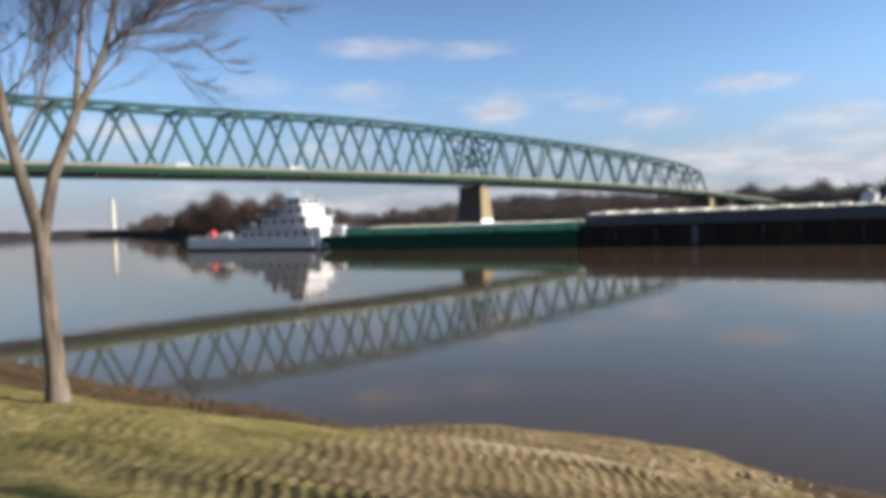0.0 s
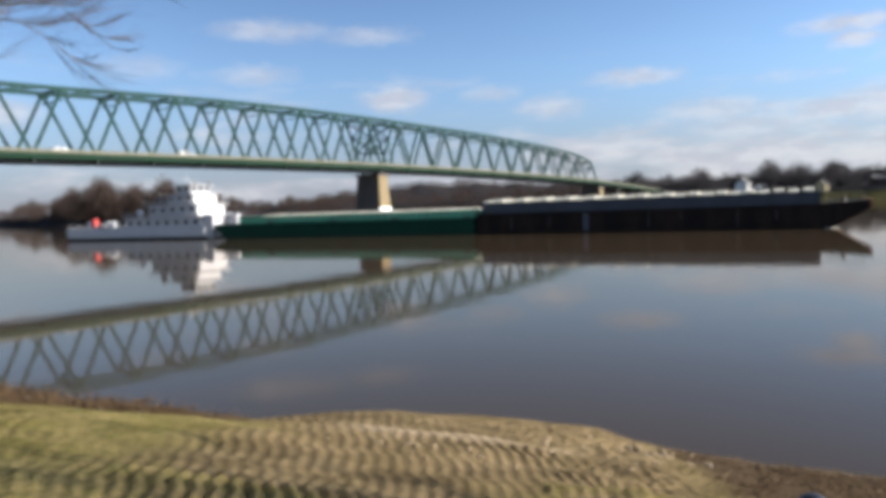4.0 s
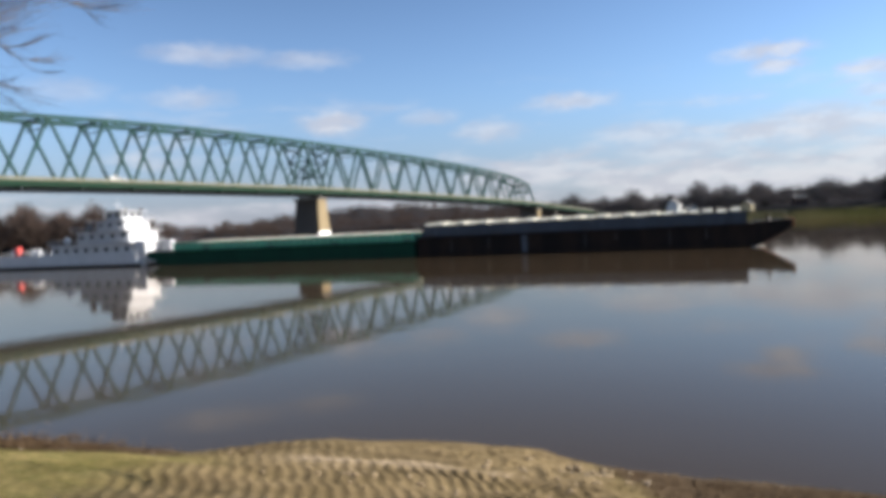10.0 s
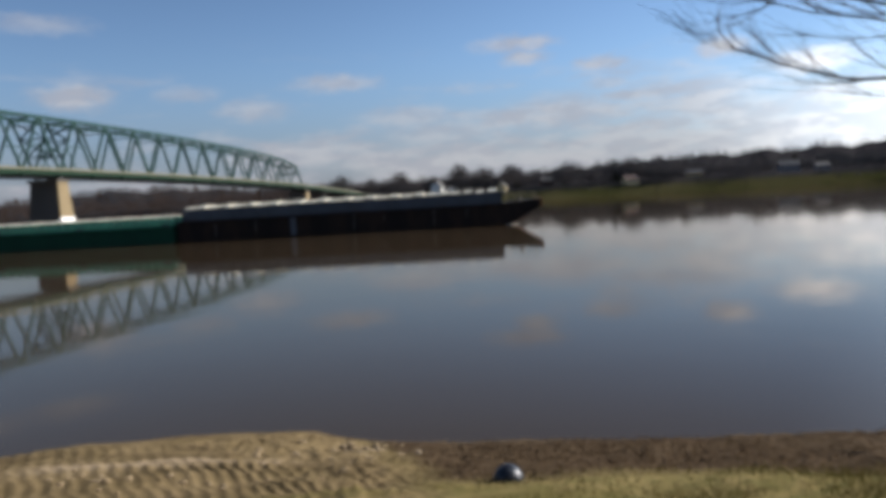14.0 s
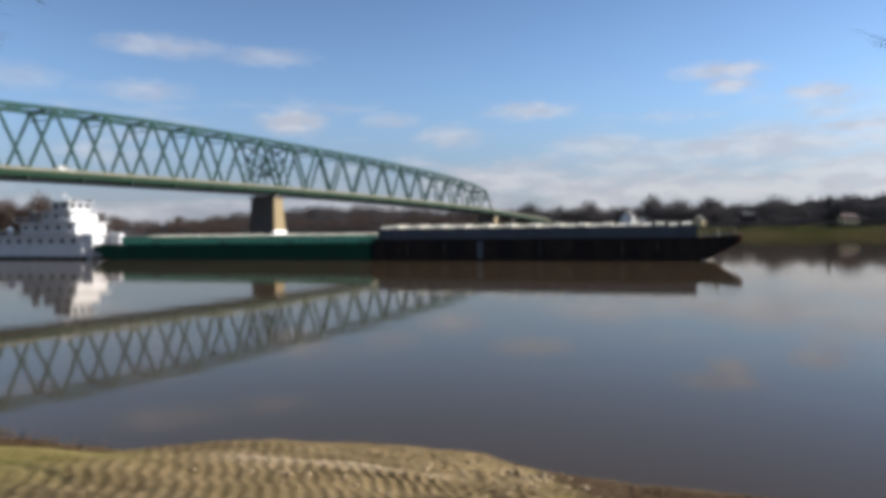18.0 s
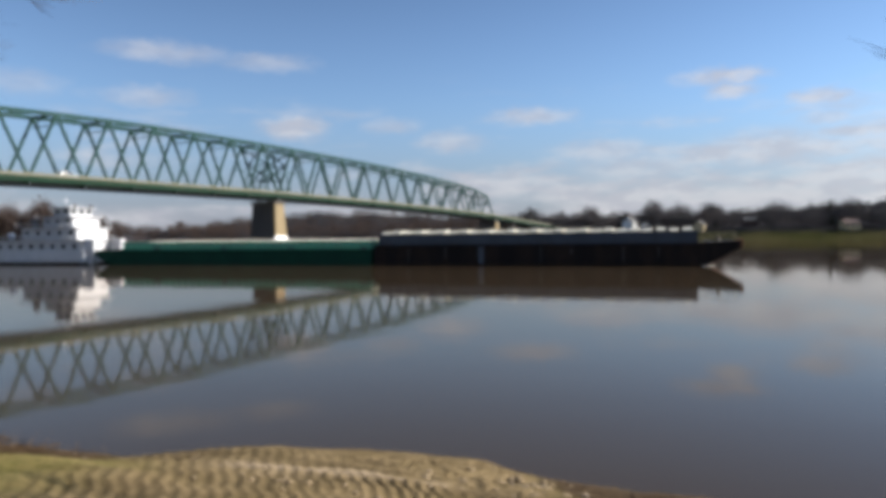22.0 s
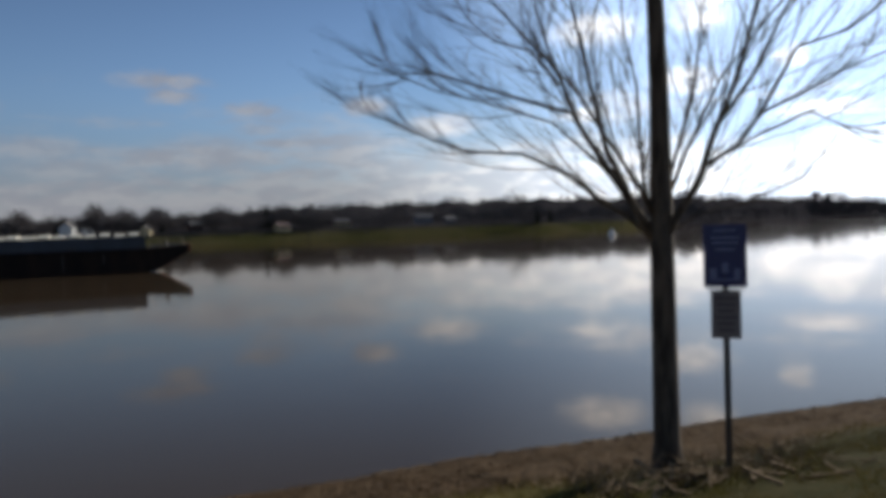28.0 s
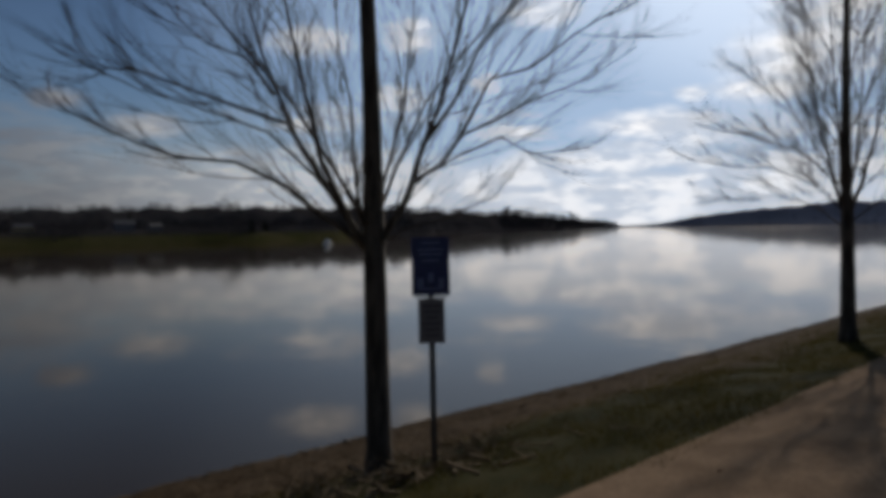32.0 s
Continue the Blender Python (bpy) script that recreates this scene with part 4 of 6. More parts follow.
for y, nm in ((0.75, "coaming_side"), (WIDE - 0.75, "coaming_side")):
    part(nm, Shape().box((-32.5, y, 4.4), (52.6, 0.12, 1.85)), MAT_SLATE, black)
for x in (-58.8, -6.2):
    part("coaming_end", Shape().box((x, WIDE / 2, 4.4), (0.12, WIDE - 1.6, 1.85)), MAT_SLATE, black)
for i in range(27):
    part("coaming_stay", Shape().box((-58 + i * 1.98, 0.55, 4.2), (0.12, 0.28, 1.4)), MAT_SLATE, black)
part("coaming_rim", Shape().box((-32.5, 0.66, 5.36), (52.8, 0.3, 0.12)), MAT_SLATE, black)
covers(black, -58.7, -6.3, 5.32, 26, 0.52, 0.6, 0.14)
part("rub_rail", Shape().box((-32, -0.06, 3.25), (54, 0.14, 0.22)), MAT_BLACK, black)
part("ladder_recess", Shape().box((-40.2, -0.03, 1.75), (0.9, 0.08, 3.0)), MAT_SLATE, black, "pale grey painted boarding mark")
for x, z, h in ((-53.1, 1.7, 2.2), (-46.4, 2.1, 2.0), (-30.2, 1.9, 2.6), (-25.3, 2.4, 1.2), (-17.2, 1.8, 2.4), (-11.9, 2.2, 1.5)):
    part("draft_streak", Shape().box((x, -0.012, z), (0.12, 0.03, h)), MAT_DARKSTEEL, black)
part("anchor_chain", Shape().tube([(-1.2, 5.3, 4.0), (-2.4, 5.2, 3.98), (-3.2, 5.6, 4.0)], [0.09, 0.09, 0.09], 6), MAT_DARKSTEEL, black)
fittings(black, (-57, -45, -30, -16, -4.5, -1.6), 3.5, MAT_DARKSTEEL)
part("capstan", Shape().tube([(-3.2, 2.4, 3.7), (-3.2, 2.4, 4.2), (-3.2, 2.4, 4.5)], [0.4, 0.28, 0.42], 12), MAT_DARKSTEEL, black)
part("bow_rail", Shape().beam((-5.6, 0.5, 4.9), (-0.8, 0.5, 5.1), 0.07, 0.07).beam((-5.6, 0.5, 4.4), (-0.8, 0.5, 4.6), 0.06, 0.06).beam((-5.6, 0.5, 3.6), (-5.6, 0.5, 4.9), 0.08, 0.08, (1, 0, 0)).beam((-3.2, 0.5, 3.7), (-3.2, 0.5, 5.0), 0.08, 0.08, (1, 0, 0)).beam((-0.8, 0.5, 3.9), (-0.8, 0.5, 5.1), 0.08, 0.08, (1, 0, 0)), MAT_CREAM, black)

green = thing("green_barge", TOW @ pose(-60.0, 0, 0), "dark green hopper barge with light green coaming and pale covers", "barge", "barges in the tow")
part("hull", hull_shape(-59.4, 0, 6.0, 0, 2.9, 0.0), MAT_HULLGREEN, green, "dark green painted steel hull")
for y in (0.75, WIDE - 0.75):
    part("coaming_side", Shape().box((-27.0, y, 3.55), (52.6, 0.12, 1.4)), MAT_COAMGREEN, green)
for x in (-53.3, -0.7):
    part("coaming_end", Shape().box((x, WIDE / 2, 3.55), (0.12, WIDE - 1.6, 1.4)), MAT_COAMGREEN, green)
for i in range(36):
    part("coaming_stay", Shape().box((-52.6 + i * 1.46, 0.52, 3.5), (0.12, 0.34, 1.2)), MAT_COAMGREEN, green)
part("coaming_rim", Shape().box((-27, 0.64, 4.29), (52.8, 0.34, 0.12)), MAT_COAMGREEN, green)
covers(green, -48.5, -0.9, 4.24, 24, 0.36, 0.45, 0.04)
part("rub_rail", Shape().box((-27, -0.06, 2.7), (54, 0.14, 0.22)), MAT_HULLGREEN, green)
fittings(green, (-57, -45, -30, -16, -1.6), 2.9, MAT_DARKSTEEL)

# ------------------------------------------------------------------ towboat
boat = thing("towboat", TOW @ pose(-121.2, 0, 0), "white towboat with stacked deckhouse and pilothouse pushing the barges", "towboat")
part("hull", Shape().prism([(0.3, -1.2), (WIDE - 0.3, -1.2), (WIDE, 1.0), (WIDE, 1.9), (0, 1.9), (0, 1.0)], -44, -1.2), MAT_WHITE, boat, "white painted hull with low freeboard")
part("boot_stripe", Shape().box((-22.5, WIDE / 2, 0.15), (43.2, WIDE + 0.06, 0.55)), MAT_BLACK, boat)
for y in (1.6, WIDE - 1.6):
    part("push_knee", Shape().quad_box([(-1.3, y - 0.7, 0.0), (0.6, y - 0.7, 0.2), (0.6, y + 0.7, 0.2), (-1.3, y + 0.7, 0.0), (-2.2, y - 0.7, 5.2), (0.6, y - 0.7, 5.0), (0.6, y + 0.7, 5.0), (-2.2, y + 0.7, 5.2)]), MAT_WHITE, boat, bevel=0.08)
part("bulwark", Shape().box((-22.5, 0.06, 2.35), (43, 0.1, 0.9)).box((-22.5, WIDE - 0.06, 2.35), (43, 0.1, 0.9)).box((-44, WIDE / 2, 2.35), (0.1, WIDE, 0.9)), MAT_WHITE, boat)


def deckhouse(name, x0, x1, y0, y1, z0, z1, win, over):
    h = part(name, Shape().box(((x0 + x1) / 2, (y0 + y1) / 2, (z0 + z1) / 2), (x1 - x0, y1 - y0, z1 - z0)), MAT_WHITE, boat, bevel=0.06)
    part("deck_edge", Shape().box(((x0 + x1) / 2, (y0 + y1) / 2, z1 + 0.07), (x1 - x0 + over, y1 - y0 + over, 0.16)), MAT_WHITE, h)
    w, hh, pitch = win
    n = max(1, int((x1 - x0 - 1) / pitch))
    zc = z0 + (z1 - z0) * 0.6
    for i in range(n):
        x = x0 + (x1 - x0) * (i + 0.5) / n
        for y in (y0 - 0.03, y1 + 0.03):
            part("window", Shape().box((x, y, zc), (w, 0.08, hh)), MAT_GLASS, h)
    m = max(2, int((y1 - y0 - 0.6) / pitch))
    for i in range(m if name == "pilothouse" else 0):
        y = y0 + (y1 - y0) * (i + 0.5) / m
        part("window", Shape().box((x1 + 0.03, y, zc), (0.08, w, hh)), MAT_GLASS, h)
    return h


deckhouse("main_deckhouse", -25.0, -2.6, 0.7, WIDE - 0.7, 1.9, 4.8, (0.9, 0.9, 2.4), 1.3)
deckhouse("upper_deckhouse", -18.0, -3.8, 1.1, WIDE - 1.1, 4.96, 7.4, (0.9, 0.9, 2.4), 1.3)
deckhouse("bridge_deckhouse", -13.0, -5.4, 1.7, WIDE - 1.7, 7.56, 9.6, (0.9, 0.8, 2.0), 1.5)
deckhouse("pilothouse", -11.0, -6.6, 2.4, WIDE - 2.4, 9.76, 11.6, (1.3, 1.05, 1.5), 1.2)
for y in (3.0, WIDE - 3.0):
    part("smokestack", Shape().tube([(-16.5, y, 7.4), (-16.5, y, 9.6), (-16.7, y, 10.1)], [0.75, 0.7, 0.45], 12), MAT_DARKSTEEL, boat)
part("mast", Shape().tube([(-10.5, WIDE / 2, 11.6), (-10.5, WIDE / 2, 14.2)], [0.09, 0.05], 8).beam((-10.5, WIDE / 2 - 1.2, 13.2), (-10.5, WIDE / 2 + 1.2, 13.2), 0.08, 0.08), MAT_WHITE, boat)
part("radar", Shape().box((-8.6, WIDE / 2, 12.2), (0.25, 2.4, 0.22)).tube([(-8.6, WIDE / 2, 11.6), (-8.6, WIDE / 2, 12.2)], [0.12, 0.12], 8), MAT_WHITE, boat)
for y in (3.2, WIDE - 3.2):
    part("searchlight", Shape().tube([(-6.4, y, 11.95), (-5.9, y, 11.95)], [0.28, 0.34], 10).tube([(-6.2, y, 11.5), (-6.2, y, 11.9)], [0.06, 0.06], 6), MAT_DARKSTEEL, boat)


def rail(x0, x1, y, z):
    sh = Shape().beam((x0, y, z + 1.0), (x1, y, z + 1.0), 0.07, 0.07).beam((x0, y, z + 0.55), (x1, y, z + 0.55), 0.05, 0.05)
    n = int((x1 - x0) / 1.6)
    for i in range(n + 1):
        x = x0 + (x1 - x0) * i / n
        sh.beam((x, y, z), (x, y, z + 1.0), 0.07, 0.07, (1, 0, 0))
    part("railing", sh, MAT_WHITE, boat)


for y in (0.3, WIDE - 0.3):
    rail(-25.6, -3.0, y, 4.95)
    rail(-19.6, -4.2, y + (0.6 if y < 5 else -0.6), 7.55)
    rail(-43.5, -26.0, y, 2.7)
part("vent_dome", Shape().dome((-22.5, 2.6, 5.9), 0.75, 0.7, full=True).tube([(-22.5, 2.6, 4.9), (-22.5, 2.6, 5.6)], [0.4, 0.4], 10), MAT_WHITE, boat, smooth=True)
part("stern_winch", Shape().box((-35, 3, 2.6), (2.4, 1.6, 1.4)).tube([(-35, 2.0, 3.2), (-35, 4.0, 3.2)], [0.7, 0.7], 12), MAT_DARKSTEEL, boat, bevel=0.05)
part("fuel_locker", Shape().box((-37.0, 2.2, 3.4), (1.2, 1.2, 3.0)), MAT_RED, boat, "red painted deck locker", bevel=0.08)
for x in (-38.6, -32.2, -30.6):
    part("deck_drum", Shape().tube([(x, 2.2, 1.9), (x, 2.2, 3.9), (x, 2.2, 4.3)], [0.6, 0.6, 0.35], 12), MAT_WHITE, boat, "white ventilator drum")
part("skiff", Shape().prism([(4.4, 3.1), (6.4, 3.1), (6.9, 3.9), (3.9, 3.9)], -42, -37), MAT_WHITE, boat)


# broken water at the bow of the leading barge
def bow_foam():
    rng = random.Random(31)
    sh = Shape()
    for i in range(34):
        x, y = rng.uniform(-5.6, -4.0), rng.uniform(-0.6, WIDE + 0.4)
        if rng.random() < 0.5:
            y = rng.uniform(-0.7, 0.4)
        r = rng.uniform(0.06, 0.17)
        sh.dome((x, y, 0.0), r * 1.8, r * 0.7, 3, 7)
    ob = part("bow_wave", sh, MAT_FOAM, smooth=True)
    ob.matrix_world = TOW
    tagged(ob, "white broken water at the bow of the black barge", "wave", kind="stuff")


bow_foam()


# vehicles on the bridge
def vehicle(name, u, y, size, label):
    """A small road vehicle on the bridge deck; it faces along the bridge."""
    l, w, h = size
    m = bridge.matrix_world @ pose(u, y, floor_z(u) + 2.43)
    v = thing(name, m, label, "car", "vehicles on the bridge")
    part("body", Shape().prism([(-w / 2, 0.35), (w / 2, 0.35), (w / 2, h * 0.62), (-w / 2, h * 0.62)], -l / 2, l / 2), MAT_SIDING, v, bevel=0.08)
    part("cabin", Shape().quad_box([(-l * 0.42, -w / 2 + 0.05, h * 0.62), (l * 0.3, -w / 2 + 0.05, h * 0.62), (l * 0.3, w / 2 - 0.05, h * 0.62), (-l * 0.42, w / 2 - 0.05, h * 0.62),
                                    (-l * 0.36, -w / 2 + 0.18, h), (l * 0.14, -w / 2 + 0.18, h), (l * 0.14, w / 2 - 0.18, h), (-l * 0.36, w / 2 - 0.18, h)]), MAT_SIDING, v, bevel=0.05)
    for s in (-1, 1):
        part("side_window", Shape().box((-l * 0.1, s * (w / 2 - 0.1), h * 0.8), (l * 0.42, 0.1, h * 0.22)), MAT_GLASS, v)
        for x in (-l * 0.31, l * 0.31):
            part("wheel", Shape().tube([(x, s * (w / 2 - 0.22), 0.34), (x, s * (w / 2 + 0.02), 0.34)], [0.34, 0.34], 12), MAT_POST, v)


vehicle("white_van", -78, 3.0, (4.9, 1.95, 1.95), "white delivery van crossing the bridge")
vehicle("white_car", -112, 3.0, (4.6, 1.8, 1.6), "white car crossing the bridge")

# ------------------------------------------------------------------ bare trees on the near bank


def limb_points(p, d, length, n, rng, bend, up):
    pts, d = [Vector(p)], Vector(d).normalized()
    for i in range(n):
        d = (d + Vector((rng.gauss(0, bend), rng.gauss(0, bend), rng.gauss(0, bend) + up))).normalized()
        pts.append(pts[-1] + d * (length / n))
    return pts


def tapered(r0, r1, n):
    return [r0 + (r1 - r0) * (i / n) ** 0.8 for i in range(n + 1)]


def spawn(pts, t):
    k = min(int(t * (len(pts) - 1)), len(pts) - 2)
    f = t * (len(pts) - 1) - k
    return pts[k].lerp(pts[k + 1], f), (pts[k + 1] - pts[k]).normalized()


def side_way(d, rng, angle):
    a = rng.uniform(0, 2 * math.pi)
    u = Vector((math.cos(a), math.sin(a), rng.uniform(-0.3, 0.5)))
    u = (u - d * d.dot(u)).normalized()
    return d * math.cos(angle) + u * math.sin(angle)


def bare_tree(x, y, seed, label, stems, r0, limbs=(), facing=0.0, whips=4.0, twigs=7, high=(0.5, 14), fine_r=0.0028, whip_r=0.0105):
    """stems: the trunk and its leaders, rows of points above the base with the radius at both ends.
    limbs: main branches as rows of (across, up) places, the depth that they reach and the radius at the foot;
    facing turns across and depth about the trunk. High: limbs that grow by themselves, from a share of the leader on, and their number."""
    rng = random.Random(seed)
    root = thing("bare_tree", pose(x, y, at_ground(x, y) - 0.06), label, "tree", "trees along the river bank")
    ca, sa = math.cos(radians(facing)), math.sin(radians(facing))
    trunk = Shape()
    trunk.tube([(0, 0, -0.15), (0, 0, 0.05), (0, 0, 0.35), stems[0][0][0]], [r0 * 1.75, r0 * 1.4, r0 * 1.06, stems[0][1]], 12, cap=False)
    for pts, ra, rb in stems:
        n = len(pts) - 1
        trunk.tube(pts, [ra + (rb - ra) * i / n for i in range(n + 1)], 10, cap=False)
    part("trunk", trunk, MAT_BARK, root, smooth=True)
    fine = Shape()

    def grow(pts, ra, rb, start):
        """A limb with its long upswept whips; their twigs go into the crown."""
        pts = [Vector(p) for p in pts]
        total = sum((b - a).length for a, b in zip(pts, pts[1:]))
        limb = Shape()
        n = len(pts) - 1
        limb.tube(pts, [ra + (rb - ra) * (i / n) ** 0.7 for i in range(n + 1)], 6)
        count = max(4, int(total * whips))
        for j in range(count):
            f = start + (0.99 - start) * (j + rng.random()) / count
            q, d = spawn(pts, f)
            length = rng.uniform(0.55, 1.5) * (1.2 - 0.75 * f)
            way = side_way(d, rng, radians(rng.uniform(16, 44)))
            r = max(0.006, (ra + (rb - ra) * f ** 0.7) * rng.uniform(0.35, 0.55))
            wp = limb_points(q, way, length, 7, rng, 0.05, 0.05)
            limb.tube(wp, tapered(min(r, whip_r), 0.0025, 7), 4, cap=False)
            for k in range(twigs):
                q2, d2 = spawn(wp, rng.uniform(0.15, 0.98))
                tp = limb_points(q2, side_way(d2, rng, radians(rng.uniform(10, 32))), length * rng.uniform(0.35, 0.85), 4, rng, 0.06, 0.05)
                fine.tube(tp, [fine_r, fine_r * 0.85, fine_r * 0.7, fine_r * 0.55, fine_r * 0.35], 3, cap=False)
        part("limb", limb, MAT_BARK, root, smooth=True)

    for row, depth, ra in limbs:
        n = len(row) - 1
        pts = [Vector((c * ca - depth * (i / n) * sa, c * sa + depth * (i / n) * ca, h)) for i, (c, h) in enumerate(row)]
        grow(pts, ra, 0.006, 0.12)
    for pts, ra, rb in stems:
        pts = [Vector(p) for p in pts]
        share, count = high
        if pts[-1].z < 6.0:
            continue
        for i in range(count):
            t = share + (0.97 - share) * (i + rng.random() * 0.6) / count
            p, d = spawn(pts, t)
            ang, lean = i * 2.4 + rng.uniform(-0.4, 0.4), radians(rng.uniform(28, 50))
            o = Vector((math.cos(ang) * math.sin(lean), math.sin(ang) * math.sin(lean), math.cos(lean)))
            lp = limb_points(p, o, (3.3 - 1.9 * t) * rng.uniform(0.75, 1.1), 7, rng, 0.05, 0.05)
            grow(lp, max(0.009, (ra + (rb - ra) * t) * (0.3 if whip_r > 0.006 else 0.16)), 0.004, 0.18)
    part("crown", fine, MAT_TWIG, root)
    return root


def leader(rows, turn, ra, rb):
    """A stem through (across, up) places in the upright plane that is turned by that many degrees."""
    c, k = math.cos(radians(turn)), math.sin(radians(turn))
    return [(a * c, a * k, h) for a, h in rows], ra, rb


bare_tree(-5.28, 9.53, 11, "bare winter tree with pale bark and a forked trunk", [
    leader([(-0.1, 2.3), (-0.29, 3.1), (-0.41, 3.7), (-0.5, 4.4), (-0.55, 5.25), (-0.62, 6.1), (-0.66, 8.2)], 29, 0.09, 0.02),
    leader([(-0.09, 2.2), (0.09, 3.1), (0.28, 3.62), (0.41, 3.97), (0.62, 4.36), (0.8, 4.83), (0.95, 5.47), (1.05, 6.1), (1.15, 7.8)], 29, 0.085, 0.015),
    leader([(0.4, 3.95), (0.45, 4.5), (0.5, 5.0), (0.58, 5.6), (0.78, 6.1), (1.0, 7.4)], 29, 0.045, 0.012),
], 0.125, [
    ([(0.79, 4.8), (1.0, 5.0), (1.26, 5.21), (1.52, 5.47), (1.86, 5.8), (2.3, 6.1), (3.0, 6.6)], -0.4, 0.034),
    ([(0.72, 4.62), (0.95, 5.0), (1.15, 5.35), (1.45, 5.85), (1.9, 6.4), (2.3, 7.0)], 0.4, 0.026),
    ([(0.84, 4.9), (1.1, 5.08), (1.5, 5.2), (1.9, 5.22), (2.25, 5.0), (2.6, 4.75)], 0.5, 0.013),
    ([(0.75, 4.7), (1.0, 4.86), (1.35, 4.8), (1.7, 4.55), (1.95, 4.3)], -0.5, 0.01),
    ([(1.26, 5.21), (1.7, 5.4), (2.2, 5.55), (2.7, 5.55), (3.1, 5.4)], -0.6, 0.014),
    ([(1.5, 5.45), (2.0, 5.75), (2.6, 5.95), (3.2, 6.0)], 0.4, 0.014),
    ([(-0.37, 3.4), (-0.22, 3.7), (-0.02, 4.06), (0.11, 4.66), (0.2, 5.17), (0.33, 5.7), (0.58, 6.1), (0.8, 6.9)], 0.2, 0.026),
    ([(-0.41, 3.7), (-0.27, 4.2), (-0.08, 4.83), (-0.04, 5.4), (-0.12, 6.3)], -0.3, 0.016),
    ([(-0.53, 4.9), (-0.75, 5.4), (-1.0, 6.0), (-1.2, 7.0)], 0.4, 0.02),
    ([(-0.45, 4.0), (-0.7, 4.5), (-1.0, 5.2), (-1.2, 5.9)], -0.4, 0.018),
], 29.0, whips=8.5, twigs=14, high=(0.4, 13), fine_r=0.0026, whip_r=0.0065)
# main branches of the straight tree, as (across, height above the foot)
bare_tree(7.8, 2.12, 5, "bare winter tree with dark straight trunk beside the blue sign", [
    ([(0.0, 0.0, 2.45), (0.02, 0.0, 4.0), (0.0, 0.03, 6.0), (0.03, 0.0, 8.0), (0.0, 0.0, 10.0)], 0.125, 0.03),
], 0.135, [
    ([(-0.02, 2.45), (-0.19, 2.75), (-0.61, 3.4), (-0.92, 3.91), (-1.09, 4.38), (-1.26, 4.8), (-1.39, 5.25), (-1.65, 6.5)], 0.5, 0.062),
    ([(-0.03, 2.5), (-0.23, 2.84), (-0.53, 3.52), (-0.66, 4.2), (-0.79, 4.9), (-0.83, 5.25), (-0.95, 6.9)], -0.6, 0.052),
    ([(-0.02, 2.5), (-0.32, 2.78), (-0.66, 3.01), (-0.92, 3.26), (-1.47, 3.54), (-2.07, 3.6), (-2.5, 3.76), (-2.9, 3.95), (-3.2, 4.1), (-3.4, 4.35)], -0.3, 0.04),
    ([(-0.95, 3.97), (-1.56, 4.2), (-2.11, 4.42), (-2.63, 4.63), (-3.0, 4.68), (-3.25, 4.78), (-3.5, 5.05)], 0.5, 0.024),
    ([(-1.06, 4.28), (-1.39, 4.72), (-1.82, 4.89), (-2.16, 5.19), (-2.5, 5.7)], 0.3, 0.02),
    ([(-0.02, 2.6), (-0.15, 2.92), (-0.23, 3.31), (-0.28, 4.25), (-0.44, 4.98), (-0.5, 6.2)], 0.9, 0.04),
    ([(0.02, 2.5), (0.11, 2.71), (0.37, 3.09), (0.54, 3.6), (0.77, 4.12), (1.01, 4.98), (1.1, 5.25), (1.3, 6.6)], -0.4, 0.066),
    ([(0.45, 3.3), (0.75, 3.48), (1.01, 3.82), (1.31, 3.95), (1.78, 4.2), (2.46, 4.46), (3.06, 4.84)], 0.4, 0.026),
    ([(0.6, 3.74), (0.92, 4.16), (1.22, 4.76), (1.48, 5.02), (1.8, 5.7)], -0.5, 0.03),
    ([(0.95, 3.74), (1.31, 4.38), (1.73, 4.46), (2.16, 4.76), (2.55, 4.97), (2.89, 5.19)], -0.7, 0.022),
    ([(0.62, 3.4), (1.0, 3.6), (1.44, 3.78), (1.78, 3.59), (2.46, 3.65)], 0.2, 0.014),
    ([(0.04, 2.6), (0.35, 2.78), (0.75, 2.88), (1.05, 3.0), (1.39, 3.14)], 0.3, 0.013),
    ([(0.02, 2.9), (0.12, 3.4), (0.3, 4.1), (0.4, 4.9), (0.5, 6.0)], 1.3, 0.034),
    ([(0.0, 2.7), (-0.3, 3.3), (-0.75, 4.1), (-1.5, 5.0), (-2.2, 5.6)], -1.4, 0.032),
    ([(0.0, 2.8), (0.25, 3.5), (0.6, 4.3), (1.2, 5.1), (1.9, 5.7)], 1.4, 0.03),
    ([(-0.55, 3.3), (-1.1, 3.85), (-1.8, 4.1), (-2.3, 4.25), (-2.8, 4.5)], -0.8, 0.018),
], -80.0, whips=5.4, twigs=9, high=(0.36, 15), fine_r=0.003)
